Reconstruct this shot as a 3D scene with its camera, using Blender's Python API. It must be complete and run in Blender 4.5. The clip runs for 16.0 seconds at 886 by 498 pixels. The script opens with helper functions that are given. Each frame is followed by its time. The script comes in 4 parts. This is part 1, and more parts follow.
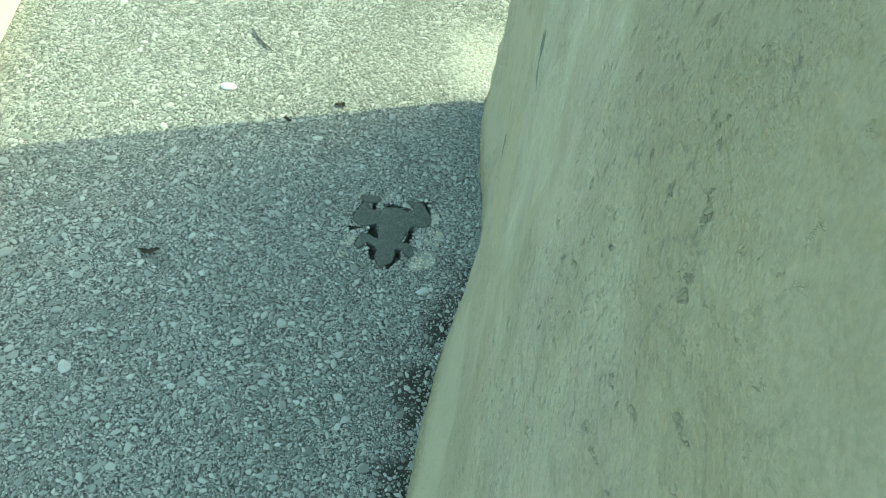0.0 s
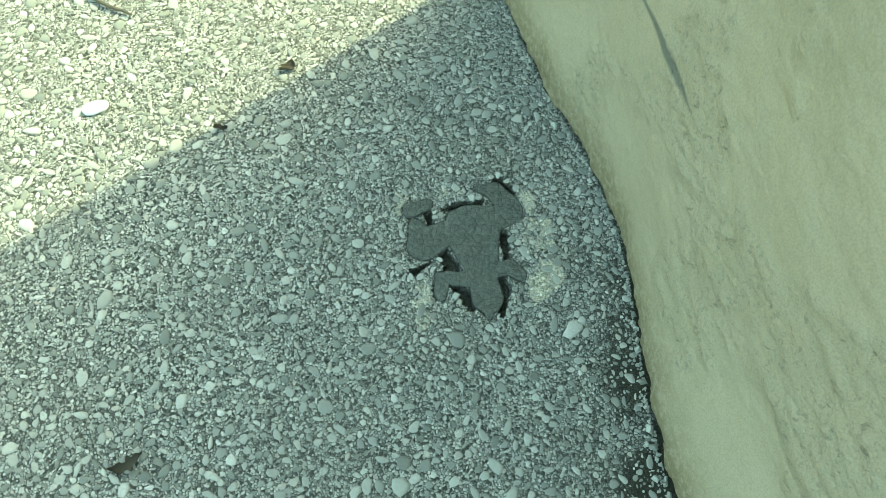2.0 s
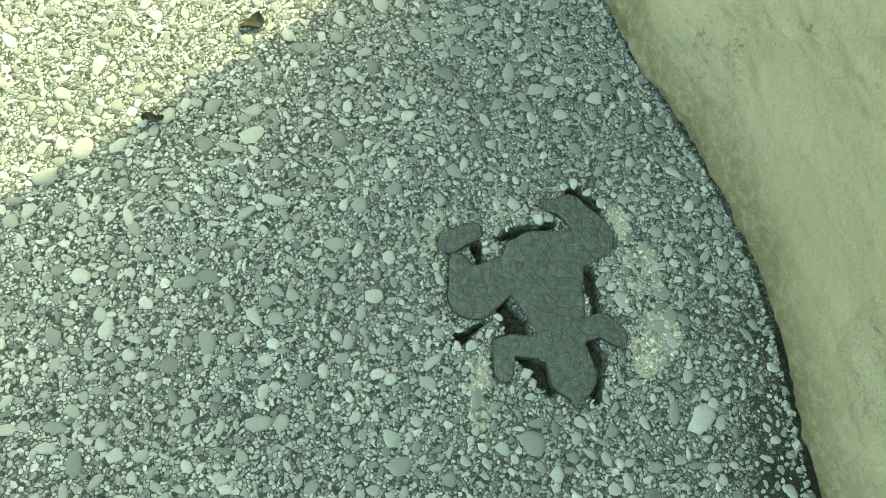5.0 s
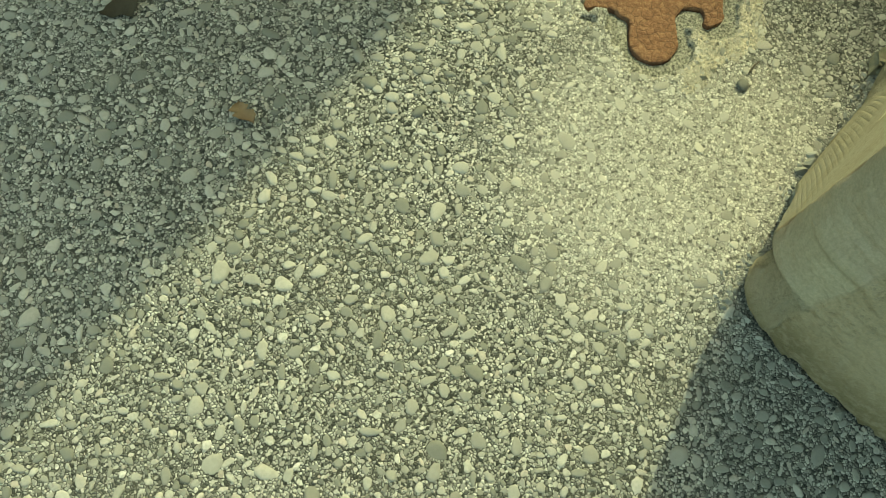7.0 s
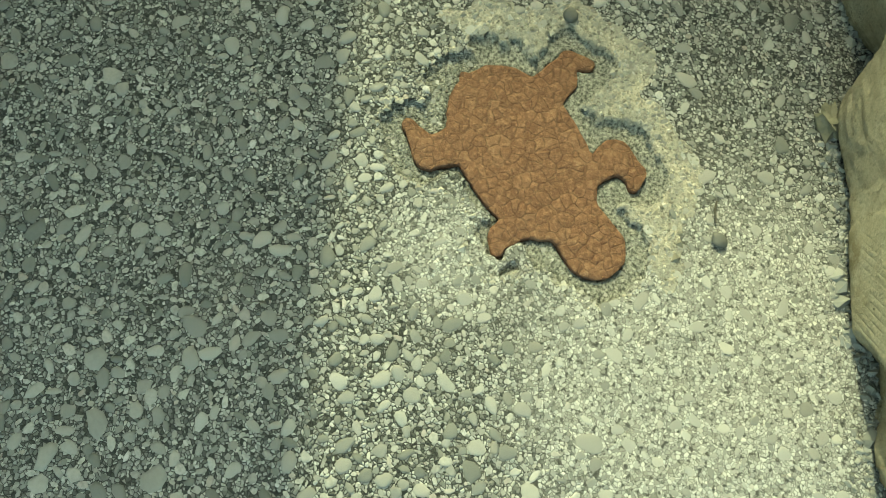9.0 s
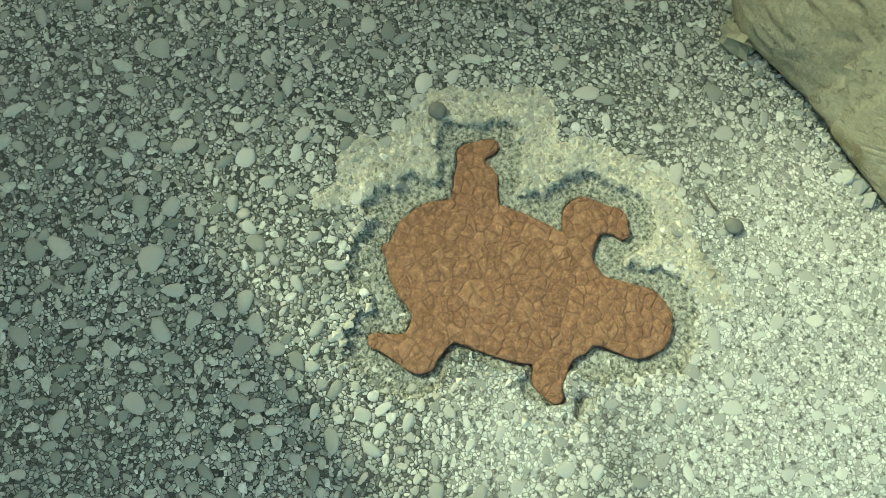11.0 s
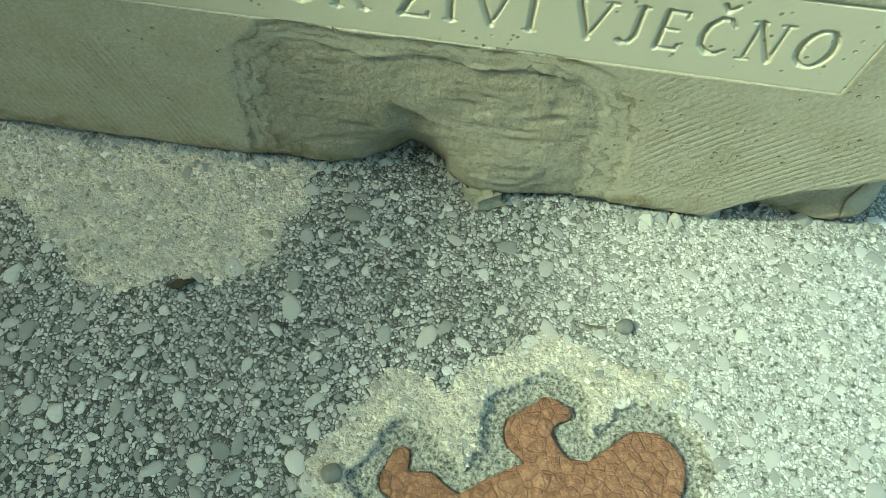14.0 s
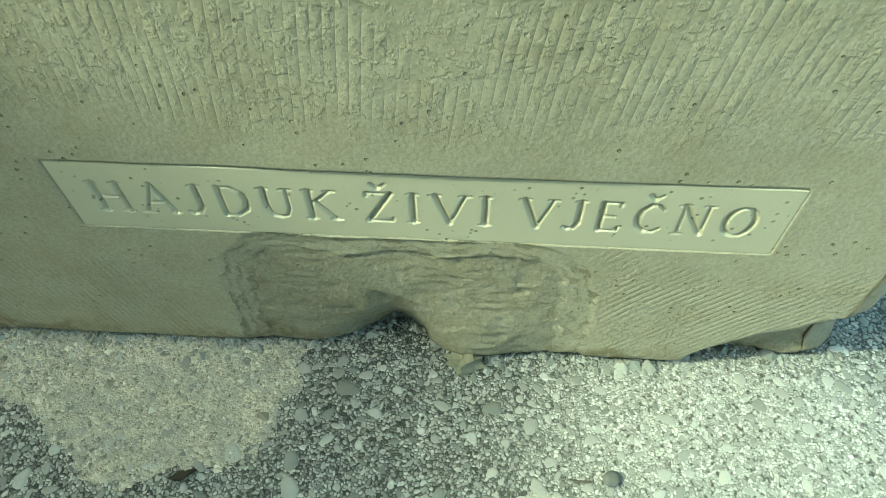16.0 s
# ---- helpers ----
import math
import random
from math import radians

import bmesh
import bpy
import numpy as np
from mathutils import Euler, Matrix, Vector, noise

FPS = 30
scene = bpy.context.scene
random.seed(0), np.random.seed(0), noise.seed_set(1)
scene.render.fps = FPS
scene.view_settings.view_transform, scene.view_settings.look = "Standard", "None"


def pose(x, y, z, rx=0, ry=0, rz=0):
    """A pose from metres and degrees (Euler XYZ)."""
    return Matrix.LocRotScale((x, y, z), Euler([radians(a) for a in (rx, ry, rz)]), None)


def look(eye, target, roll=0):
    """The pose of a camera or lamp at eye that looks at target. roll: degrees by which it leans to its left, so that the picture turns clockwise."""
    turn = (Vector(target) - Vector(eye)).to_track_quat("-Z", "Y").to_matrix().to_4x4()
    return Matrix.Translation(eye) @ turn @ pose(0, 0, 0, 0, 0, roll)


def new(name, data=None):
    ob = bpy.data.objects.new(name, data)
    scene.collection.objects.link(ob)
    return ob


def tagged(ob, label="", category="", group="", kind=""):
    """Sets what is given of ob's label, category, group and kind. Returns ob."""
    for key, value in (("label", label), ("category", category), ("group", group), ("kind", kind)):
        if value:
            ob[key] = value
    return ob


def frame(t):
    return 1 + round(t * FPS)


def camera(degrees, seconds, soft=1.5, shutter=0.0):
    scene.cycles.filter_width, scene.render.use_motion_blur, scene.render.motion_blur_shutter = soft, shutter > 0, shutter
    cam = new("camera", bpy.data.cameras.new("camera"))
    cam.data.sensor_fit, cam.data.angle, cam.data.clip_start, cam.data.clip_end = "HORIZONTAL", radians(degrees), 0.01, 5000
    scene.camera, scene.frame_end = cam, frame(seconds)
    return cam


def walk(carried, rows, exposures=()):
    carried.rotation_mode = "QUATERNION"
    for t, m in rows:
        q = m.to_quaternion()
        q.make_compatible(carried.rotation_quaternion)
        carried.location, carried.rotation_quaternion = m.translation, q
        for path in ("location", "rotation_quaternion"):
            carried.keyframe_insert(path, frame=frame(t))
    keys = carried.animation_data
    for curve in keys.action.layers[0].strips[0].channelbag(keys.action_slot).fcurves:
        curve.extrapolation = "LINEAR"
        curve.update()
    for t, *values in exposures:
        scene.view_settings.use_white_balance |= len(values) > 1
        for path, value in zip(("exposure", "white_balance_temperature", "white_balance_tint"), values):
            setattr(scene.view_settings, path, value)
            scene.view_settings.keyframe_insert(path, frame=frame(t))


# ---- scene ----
cam = camera(64.6, 16.0, soft=0.85)
PATH = [
    (0, (0.4470, 0.5010, 0.8330), (0.4500, 1.6520, -0.8030), 12.1),
    (0.5, (0.3830, 0.5890, 0.7870), (0.4060, 1.6400, -0.9150), 9.1),
    (1, (0.3170, 0.6940, 0.7330), (0.3820, 1.5970, -1.0500), 8.5),
    (1.5, (0.2770, 0.7870, 0.6660), (0.4300, 1.5920, -1.1590), 9),
    (2, (0.2600, 0.8830, 0.5830), (0.5160, 1.5920, -1.2700), 7.2),
    (2.5, (0.2720, 0.9290, 0.5000), (0.5470, 1.5780, -1.3720), 8.2),
    (3, (0.2760, 0.9670, 0.4190), (0.6000, 1.5650, -1.4620), 12.3),
    (3.2, (0.2830, 0.9720, 0.3930), (0.6120, 1.5820, -1.4830), 11.3),
    (5.3, (0.2140, 1.0530, 0.4050), (0.5610, 1.6100, -1.4840), 18.6),
    (5.5, (0.1890, 1.0890, 0.4280), (0.5220, 1.6070, -1.4740), 21.3),
    (6, (0.1690, 1.1910, 0.4430), (0.5850, 1.7240, -1.4400), 23.4),
    (6.5, (0.1700, 1.3230, 0.4710), (0.6160, 1.7970, -1.4200), 13.9),
    (6.7, (0.1790, 1.3940, 0.4720), (0.6470, 1.7990, -1.4300), 15),
    (6.8, (0.1900, 1.4190, 0.4700), (0.6380, 1.8290, -1.4360), 11.2),
    (7, (0.2420, 1.4660, 0.4720), (0.6330, 1.8720, -1.4470), 4.4),
    (7.5, (0.3230, 1.5600, 0.4390), (0.6860, 1.8840, -1.5010), 0),
    (7.9, (0.3780, 1.6030, 0.4150), (0.8100, 1.8470, -1.5230), 5.3),
    (8, (0.3890, 1.6120, 0.4120), (0.8360, 1.8170, -1.5270), 8.7),
    (8.5, (0.4180, 1.6500, 0.4060), (0.9330, 1.7570, -1.5230), 10.5),
    (9, (0.4400, 1.6670, 0.3980), (0.9620, 1.7260, -1.5320), 8.9),
    (9.5, (0.4550, 1.6840, 0.4070), (0.9850, 1.6480, -1.5210), 12.7),
    (10, (0.4960, 1.7060, 0.4010), (0.9930, 1.6320, -1.5350), 8.2),
    (10.2, (0.5160, 1.7140, 0.3870), (1.0130, 1.6080, -1.5470), 7),
    (12.3, (0.6409, 1.7090, 0.3379), (0.7087, 1.4868, -0.8710), 22.7),
    (12.5, (0.6465, 1.7055, 0.3287), (0.7362, 1.4512, -0.8722), 17.1),
    (13, (0.6576, 1.7039, 0.3281), (0.7467, 1.3444, -0.8457), 15.9),
    (13.5, (0.6640, 1.6961, 0.3385), (0.7727, 1.2078, -0.7866), 10),
    (13.7, (0.6655, 1.6888, 0.3496), (0.7756, 1.1913, -0.7706), 7.5),
    (14, (0.6654, 1.6912, 0.3521), (0.7875, 1.1183, -0.7306), 5.2),
    (14.5, (0.6620, 1.6819, 0.3638), (0.7888, 1.0519, -0.6863), 2.8),
    (15, (0.6603, 1.6757, 0.3890), (0.7924, 1.0138, -0.6408), 1.6),
    (15.5, (0.6579, 1.6713, 0.3859), (0.8165, 0.9664, -0.6112), 0.1),
    (16, (0.6565, 1.6787, 0.3927), (0.8265, 0.9396, -0.5767), -0.7),
]
EXPOSURES = [(0, 2.65, 7000, -35), (1.5, 2.82, 7700, -33), (3.0, 3.18, 9200, -31), (5.5, 3.0, 9800, -32), (6.0, 2.5, 9900, -30), (7.0, 1.8, 10600, -28),
             (8.5, 1.93, 9200, -28), (10.2, 2.1, 7600, -31), (12.5, 2.2, 6600, -34), (14.5, 2.33, 6400, -34), (16, 2.35, 6500, -34)]
walk(cam, [(t, look(eye, target, roll)) for t, eye, target, roll in PATH], EXPOSURES)

# ---- world and sun ----
SUN_AZ, SUN_EL = 27.5, 42.0          # degrees: from +x towards +y, above the ground
world = bpy.data.worlds.new("sky")
scene.world = world
world.use_nodes = True
sky = world.node_tree.nodes.new("ShaderNodeTexSky")
sky.sky_type, sky.sun_disc = 'NISHITA', False
sky.dust_density, sky.ozone_density = 4.0, 0.4
sky.sun_elevation, sky.sun_rotation = radians(SUN_EL), radians(90 - SUN_AZ)
back = world.node_tree.nodes["Background"]
back.inputs["Strength"].default_value = 0.15
world.node_tree.links.new(sky.outputs["Color"], back.inputs["Color"])
sun = new("sun", bpy.data.lights.new("sun", 'SUN'))
sun.data.energy, sun.data.angle, sun.data.color = 1.15, radians(0.7), (1.0, 0.93, 0.80)
sun_dir = Vector((math.cos(radians(SUN_EL)) * math.cos(radians(SUN_AZ)), math.cos(radians(SUN_EL)) * math.sin(radians(SUN_AZ)), math.sin(radians(SUN_EL))))
sun.matrix_world = look(sun_dir * 5, (0, 0, 0))


# ---- materials ----
class Nodes:
    """A short way to write node materials."""
    def __init__(self, name, rough=0.8):
        self.mat = bpy.data.materials.new(name)
        self.mat.use_nodes = True
        self.nt = self.mat.node_tree
        self.bsdf = self.nt.nodes["Principled BSDF"]
        self.bsdf.inputs["Roughness"].default_value = rough
        self.bsdf.inputs["Specular IOR Level"].default_value = 0.3
        self.co = self.node("ShaderNodeTexCoord").outputs["Object"]

    def node(self, kind, **props):
        n = self.nt.nodes.new(kind)
        for k, v in props.items():
            setattr(n, k, v)
        return n

    def put(self, socket, value):
        if isinstance(value, bpy.types.NodeSocket):
            self.nt.links.new(value, socket)
        elif value is not None:
            socket.default_value = value

    def noise(self, scale, detail=4.0, rough=0.55, vec=None):
        n = self.node("ShaderNodeTexNoise")
        n.inputs["Scale"].default_value, n.inputs["Detail"].default_value, n.inputs["Roughness"].default_value = scale, detail, rough
        self.put(n.inputs["Vector"], vec or self.co)
        return n.outputs["Fac"]

    def voronoi(self, scale, feature='F1', out="Distance", vec=None):
        n = self.node("ShaderNodeTexVoronoi", feature=feature)
        n.inputs["Scale"].default_value = scale
        self.put(n.inputs["Vector"], vec or self.co)
        return n.outputs[out]

    def math(self, op, a, b=None, clamp=False):
        n = self.node("ShaderNodeMath", operation=op, use_clamp=clamp)
        self.put(n.inputs[0], a)
        self.put(n.inputs[1], b)
        return n.outputs[0]

    def ramp(self, fac, *stops):
        n = self.node("ShaderNodeValToRGB")
        els = n.color_ramp.elements
        while len(els) < len(stops):
            els.new(0.5)
        for e, (p, c) in zip(els, stops):
            e.position = p
            e.color = (*c, 1) if isinstance(c, tuple) else (c, c, c, 1)
        self.put(n.inputs[0], fac)
        return n.outputs["Color"]

    def mix(self, fac, a, b, blend='MIX'):
        n = self.node("ShaderNodeMix", data_type='RGBA', blend_type=blend)
        self.put(n.inputs["Factor"], fac)
        self.put(n.inputs[6], (*a, 1) if isinstance(a, tuple) else a)
        self.put(n.inputs[7], (*b, 1) if isinstance(b, tuple) else b)
        return n.outputs[2]

    def attr(self, name):
        return self.node("ShaderNodeAttribute", attribute_name=name).outputs["Fac"]

    def bump(self, height, strength=0.5, distance=0.001, normal=None):
        n = self.node("ShaderNodeBump")
        n.inputs["Strength"].default_value, n.inputs["Distance"].default_value = strength, distance
        self.put(n.inputs["Height"], height)
        self.put(n.inputs["Normal"], normal)
        return n.outputs["Normal"]

    def done(self, color, normal=None, rough=None):
        self.put(self.bsdf.inputs["Base Color"], color)
        self.put(self.bsdf.inputs["Normal"], normal)
        self.put(self.bsdf.inputs["Roughness"], rough)
        return self.mat


def make_ground_material():
    m = Nodes("aggregate_ground", 0.85)
    grain = m.voronoi(440.0, out="Color")
    sep = m.node("ShaderNodeSeparateColor")
    m.put(sep.inputs[0], grain)
    speck = sep.outputs[0]
    edge = m.voronoi(440.0, 'DISTANCE_TO_EDGE')
    fine = m.noise(900.0, 3)
    large = m.noise(9.0, 3)
    dark = m.mix(speck, (0.034, 0.038, 0.032), (0.52, 0.52, 0.48))
    dark = m.mix(m.ramp(edge, (0.02, 1.0), (0.13, 0.0)), dark, (0.020, 0.022, 0.019))
    dark = m.mix(m.ramp(large, (0.35, 0.0), (0.65, 0.4)), dark, (0.10, 0.098, 0.082))
    light = m.mix(speck, (0.25, 0.245, 0.215), (0.58, 0.57, 0.515))
    light = m.mix(m.ramp(edge, (0.0, 0.75), (0.12, 0.0)), light, (0.075, 0.073, 0.062))
    light = m.mix(m.ramp(m.noise(330.0, 4), (0.36, 0.95), (0.46, 0.0)), light, (0.07, 0.068, 0.058))
    crumb = m.node("ShaderNodeSeparateColor")
    m.put(crumb.inputs[0], m.voronoi(620.0, out="Color"))
    cream = m.mix(crumb.outputs[0], (0.29, 0.262, 0.205), (0.54, 0.495, 0.39))
    cream = m.mix(m.ramp(m.noise(45.0, 4), (0.42, 0.75), (0.6, 0.0)), cream, (0.26, 0.255, 0.22))
    cream = m.mix(m.ramp(m.noise(240.0, 5, 0.7), (0.36, 0.85), (0.45, 0.0)), cream, (0.10, 0.095, 0.07))
    mud = m.mix(m.ramp(m.noise(480.0, 5, 0.75), (0.38, 0.0), (0.62, 1.0)), (0.05, 0.053, 0.043), (0.36, 0.355, 0.30))
    wob = m.math('MULTIPLY', m.math('SUBTRACT', m.noise(150.0, 4), 0.5), 0.9)
    col = m.mix(m.ramp(m.math('ADD', m.attr("cement"), wob), (0.30, 0.0), (0.72, 1.0)), dark, light)
    col = m.mix(m.ramp(m.math('ADD', m.attr("mortar"), wob), (0.42, 0.0), (0.56, 1.0)), col, cream)
    col = m.mix(m.ramp(m.math('ADD', m.attr("recess"), m.math('MULTIPLY', wob, 0.7)), (0.42, 0.0), (0.58, 1.0)), col, mud)
    plain = m.math('SUBTRACT', 1.0, m.math('MAXIMUM', m.attr("mortar"), m.attr("cement")), clamp=True)
    # Near-black strip: soil plus the shade at the stone's foot, as one colour.
    col = m.mix(m.math('MULTIPLY', m.attr("soil_shade"), 0.95), col, (0.022, 0.022, 0.014))
    # Floors of the grey figure's hollows blackened: their shade put into the colour.
    col = m.mix(m.math('MULTIPLY', m.attr("pit_shade"), 0.85), col, (0.018, 0.022, 0.016))
    h = m.math('ADD', m.math('MULTIPLY', fine, 0.6), m.math('MULTIPLY', m.math('MULTIPLY', edge, 2.5), plain))
    h = m.math('ADD', h, m.math('MULTIPLY', m.noise(240.0, 5, 0.7), 2.2))
    return m.done(col, m.bump(h, 0.9, 0.0016))


def make_pebble_material(single, dusty=False):
    m = Nodes("dusty_pebble" if dusty else "single_pebble" if single else "pebbles", 0.6)
    rnd = m.node("ShaderNodeObjectInfo").outputs["Random"] if single else m.node("ShaderNodeNewGeometry").outputs["Random Per Island"]
    col = m.ramp(rnd, (0.0, (0.10, 0.105, 0.095)), (0.28, (0.20, 0.205, 0.188)), (0.62, (0.315, 0.315, 0.288)), (0.88, (0.48, 0.475, 0.43)), (0.93, (0.33, 0.29, 0.25)), (1.0, (0.58, 0.57, 0.54)))
    col = m.mix(m.ramp(m.noise(420.0, 4), (0.35, 0.5), (0.6, 0.0)), col, (0.17, 0.17, 0.15))
    col = m.mix(m.ramp(m.noise(60.0, 3), (0.45, 0.0), (0.75, 0.35)), col, (0.40, 0.38, 0.31))
    size = 1.0 if single else m.attr("size")
    col = m.mix(0.12, col, (0.05, 0.055, 0.05))
    col = m.mix(m.math('MULTIPLY', size, 0.65), col, m.mix(rnd, (0.14, 0.145, 0.13), (0.31, 0.31, 0.28)))
    coat = m.ramp(m.noise(160.0, 4), (0.30, 0.55), (0.60, 0.95))
    dust = (0.85 if dusty else 0.0) if single else m.attr("dust")
    col = m.mix(m.math('MULTIPLY', coat, dust), col, m.mix(rnd, (0.20, 0.197, 0.175), (0.40, 0.39, 0.35)))
    return m.done(col, m.bump(m.noise(700.0, 4), 0.35, 0.0006), m.ramp(m.noise(200.0), (0.3, 0.5), (0.7, 0.8)))


def make_stone_material():
    m = Nodes("pale_limestone", 0.78)
    sep = m.node("ShaderNodeSeparateXYZ")
    m.put(sep.inputs[0], m.co)
    x, z = sep.outputs[0], sep.outputs[2]
    broad = m.noise(6.0, 5)
    stain = m.noise(28.0, 5, 0.65)
    cloud = m.noise(13.0, 4, 0.6)
    fine = m.noise(420.0, 4)
    col = m.mix(broad, (0.325, 0.295, 0.215), (0.415, 0.385, 0.295))
    col = m.mix(m.ramp(stain, (0.42, 0.0), (0.72, 0.55)), col, (0.275, 0.235, 0.145))
    col = m.mix(m.ramp(fine, (0.3, 0.35), (0.55, 0.0)), col, (0.21, 0.19, 0.13))
    # Shaded face painted darker and tanner, its shade and bounce light as colour.
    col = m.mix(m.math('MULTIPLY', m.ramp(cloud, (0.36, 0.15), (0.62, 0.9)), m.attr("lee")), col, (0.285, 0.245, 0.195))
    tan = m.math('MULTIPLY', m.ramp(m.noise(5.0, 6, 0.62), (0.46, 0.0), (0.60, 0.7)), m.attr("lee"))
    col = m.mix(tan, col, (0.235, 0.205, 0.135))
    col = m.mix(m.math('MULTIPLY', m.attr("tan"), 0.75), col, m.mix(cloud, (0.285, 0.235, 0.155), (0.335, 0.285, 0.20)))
    lean = m.node("ShaderNodeMapping")
    lean.inputs["Rotation"].default_value = (radians(54), 0, 0)
    m.put(lean.inputs["Vector"], m.co)
    long = m.node("ShaderNodeMapping")
    long.inputs["Scale"].default_value = (120.0, 65.0, 150.0)
    m.put(long.inputs["Vector"], lean.outputs[0])
    dash = m.math('MULTIPLY', m.ramp(m.noise(1.0, 5, 0.7, long.outputs[0]), (0.62, 0.0), (0.68, 1.0)), m.math('MULTIPLY', m.attr("scar"), m.attr("lee")))
    col = m.mix(m.math('MULTIPLY', dash, 0.30), col, (0.12, 0.115, 0.09))
    col = m.mix(m.ramp(m.noise(700.0, 3, 0.6), (0.42, 0.28), (0.58, 0.0)), col, (0.17, 0.155, 0.105))
    col = m.mix(m.math('MULTIPLY', m.attr("chip"), m.ramp(m.noise(330.0, 5, 0.75), (0.38, 0.45), (0.46, 0.0))), col, (0.14, 0.12, 0.075))
    pits = m.ramp(m.voronoi(150.0), (0.08, 1.0), (0.15, 0.0))
    pits = m.math('MULTIPLY', pits, m.ramp(m.noise(40.0, 2), (0.50, 0.0), (0.60, 1.0)))
    pits = m.math('MULTIPLY', pits, m.math('SUBTRACT', 1.0, m.math('MULTIPLY', m.attr("lee"), 0.85)))
    col = m.mix(m.math('MULTIPLY', pits, 0.6), col, (0.16, 0.145, 0.10))
    col = m.mix(m.math('MULTIPLY', m.attr("chip"), 0.15), col, (0.25, 0.22, 0.145))
    col = m.mix(m.math('MULTIPLY', m.attr("mark"), 0.92), col, (0.10, 0.098, 0.08))
    col = m.mix(m.math('MULTIPLY', m.math('MULTIPLY', m.attr("scar"), m.ramp(m.noise(180.0, 5, 0.7), (0.38, 1.0), (0.44, 0.0))), 0.6), col, (0.13, 0.125, 0.10))
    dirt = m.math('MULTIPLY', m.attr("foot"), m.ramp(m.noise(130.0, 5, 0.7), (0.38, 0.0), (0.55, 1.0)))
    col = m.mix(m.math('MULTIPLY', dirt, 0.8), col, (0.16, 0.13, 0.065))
    # crumbling ridges round the broken hollow
    reach = m.math('ADD', m.attr("chipd"), m.math('MULTIPLY', m.math('SUBTRACT', m.noise(75.0, 6, 0.75), 0.5), 0.026))

    def ridge(at, wide):
        return m.ramp(m.math('DIVIDE', m.math('ABSOLUTE', m.math('SUBTRACT', reach, at)), wide), (0.15, 1.0), (1.0, 0.0))

    lines = m.math('MAXIMUM', ridge(0.002, 0.0018), m.math('MAXIMUM', m.math('MULTIPLY', ridge(0.009, 0.0014), 0.7), ridge(0.016, 0.0018)))
    lines = m.math('MULTIPLY', lines, m.ramp(m.noise(55.0, 4), (0.42, 0.0), (0.56, 1.0)))
    col = m.mix(m.math('MULTIPLY', lines, 0.32), col, (0.13, 0.115, 0.07))
    # comb-chisel furrows, three directions, broken up by noise
    wob = m.math('MULTIPLY', m.noise(9.0, 2), 0.006)
    broken = m.ramp(m.noise(45.0, 4), (0.36, 0.12), (0.62, 1.0))

    def furrow(mask, kx, kz, pitch):
        p = m.math('ADD', m.math('ADD', m.math('MULTIPLY', x, kx), m.math('MULTIPLY', z, kz)), wob)
        s = m.math('POWER', m.math('ABSOLUTE', m.math('SINE', m.math('MULTIPLY', p, 3.1416 / pitch))), 0.5)
        return m.math('MULTIPLY', m.math('MULTIPLY', s, m.attr(mask)), broken)

    comb = m.math('ADD', m.math('MULTIPLY', furrow("comb_top", 1.0, 0.12, 0.0046), 0.55), m.math('ADD', furrow("comb_low", 1.0, -0.25, 0.0040), m.math('MULTIPLY', furrow("comb_end", 0.72, 0.62, 0.0040), 0.8)))
    h = m.math('ADD', m.math('MULTIPLY', comb, 0.65), m.math('MULTIPLY', fine, 0.3))
    h = m.math('ADD', h, m.math('MULTIPLY', m.noise(130.0, 5), m.math('ADD', 0.15, m.math('MULTIPLY', m.attr("lee"), 1.3))))
    h = m.math('ADD', h, m.math('MULTIPLY', m.math('MULTIPLY', m.noise(230.0, 6, 0.75), m.math('MAXIMUM', m.attr("chip"), m.attr("foot"))), 3.2))
    h = m.math('ADD', h, m.math('MULTIPLY', m.math('MULTIPLY', m.noise(95.0, 5, 0.7), m.attr("scar")), 5.0))
    h = m.math('ADD', h, m.math('MULTIPLY', m.noise(24.0, 4), m.math('ADD', 0.3, m.math('MULTIPLY', m.attr("lee"), 7.0))))
    worked = m.math('ADD', m.attr("comb_top"), m.math('ADD', m.attr("comb_low"), m.attr("comb_end")))
    peck = m.math('MULTIPLY', m.ramp(m.noise(210.0, 5, 0.6), (0.50, 0.0), (0.60, 1.0)), m.ramp(m.noise(15.0, 3), (0.40, 0.25), (0.60, 1.0)))
    h = m.math('ADD', h, m.math('MULTIPLY', m.math('MULTIPLY', peck, worked), 0.40))
    h = m.math('SUBTRACT', h, m.math('MULTIPLY', lines, 1.0))
    h = m.math('SUBTRACT', h, m.math('MULTIPLY', pits, 1.8))
    h = m.math('SUBTRACT', h, m.math('MULTIPLY', dash, 1.6))
    return m.done(col, m.bump(h, 0.9, 0.0011))


def make_panel_material():
    m = Nodes("smoothed_limestone", 0.62)
    col = m.mix(m.noise(14.0, 4), (0.42, 0.392, 0.285), (0.48, 0.452, 0.34))
    pits = m.math('MULTIPLY', m.ramp(m.voronoi(150.0), (0.09, 1.0), (0.16, 0.0)), m.ramp(m.noise(70.0, 2), (0.44, 0.0), (0.50, 1.0)))
    col = m.mix(m.math('MULTIPLY', pits, 0.75), col, (0.15, 0.14, 0.10))
    h = m.math('SUBTRACT', m.math('MULTIPLY', m.noise(380.0, 4), 0.35), pits)
    return m.done(col, m.bump(h, 0.5, 0.0007))


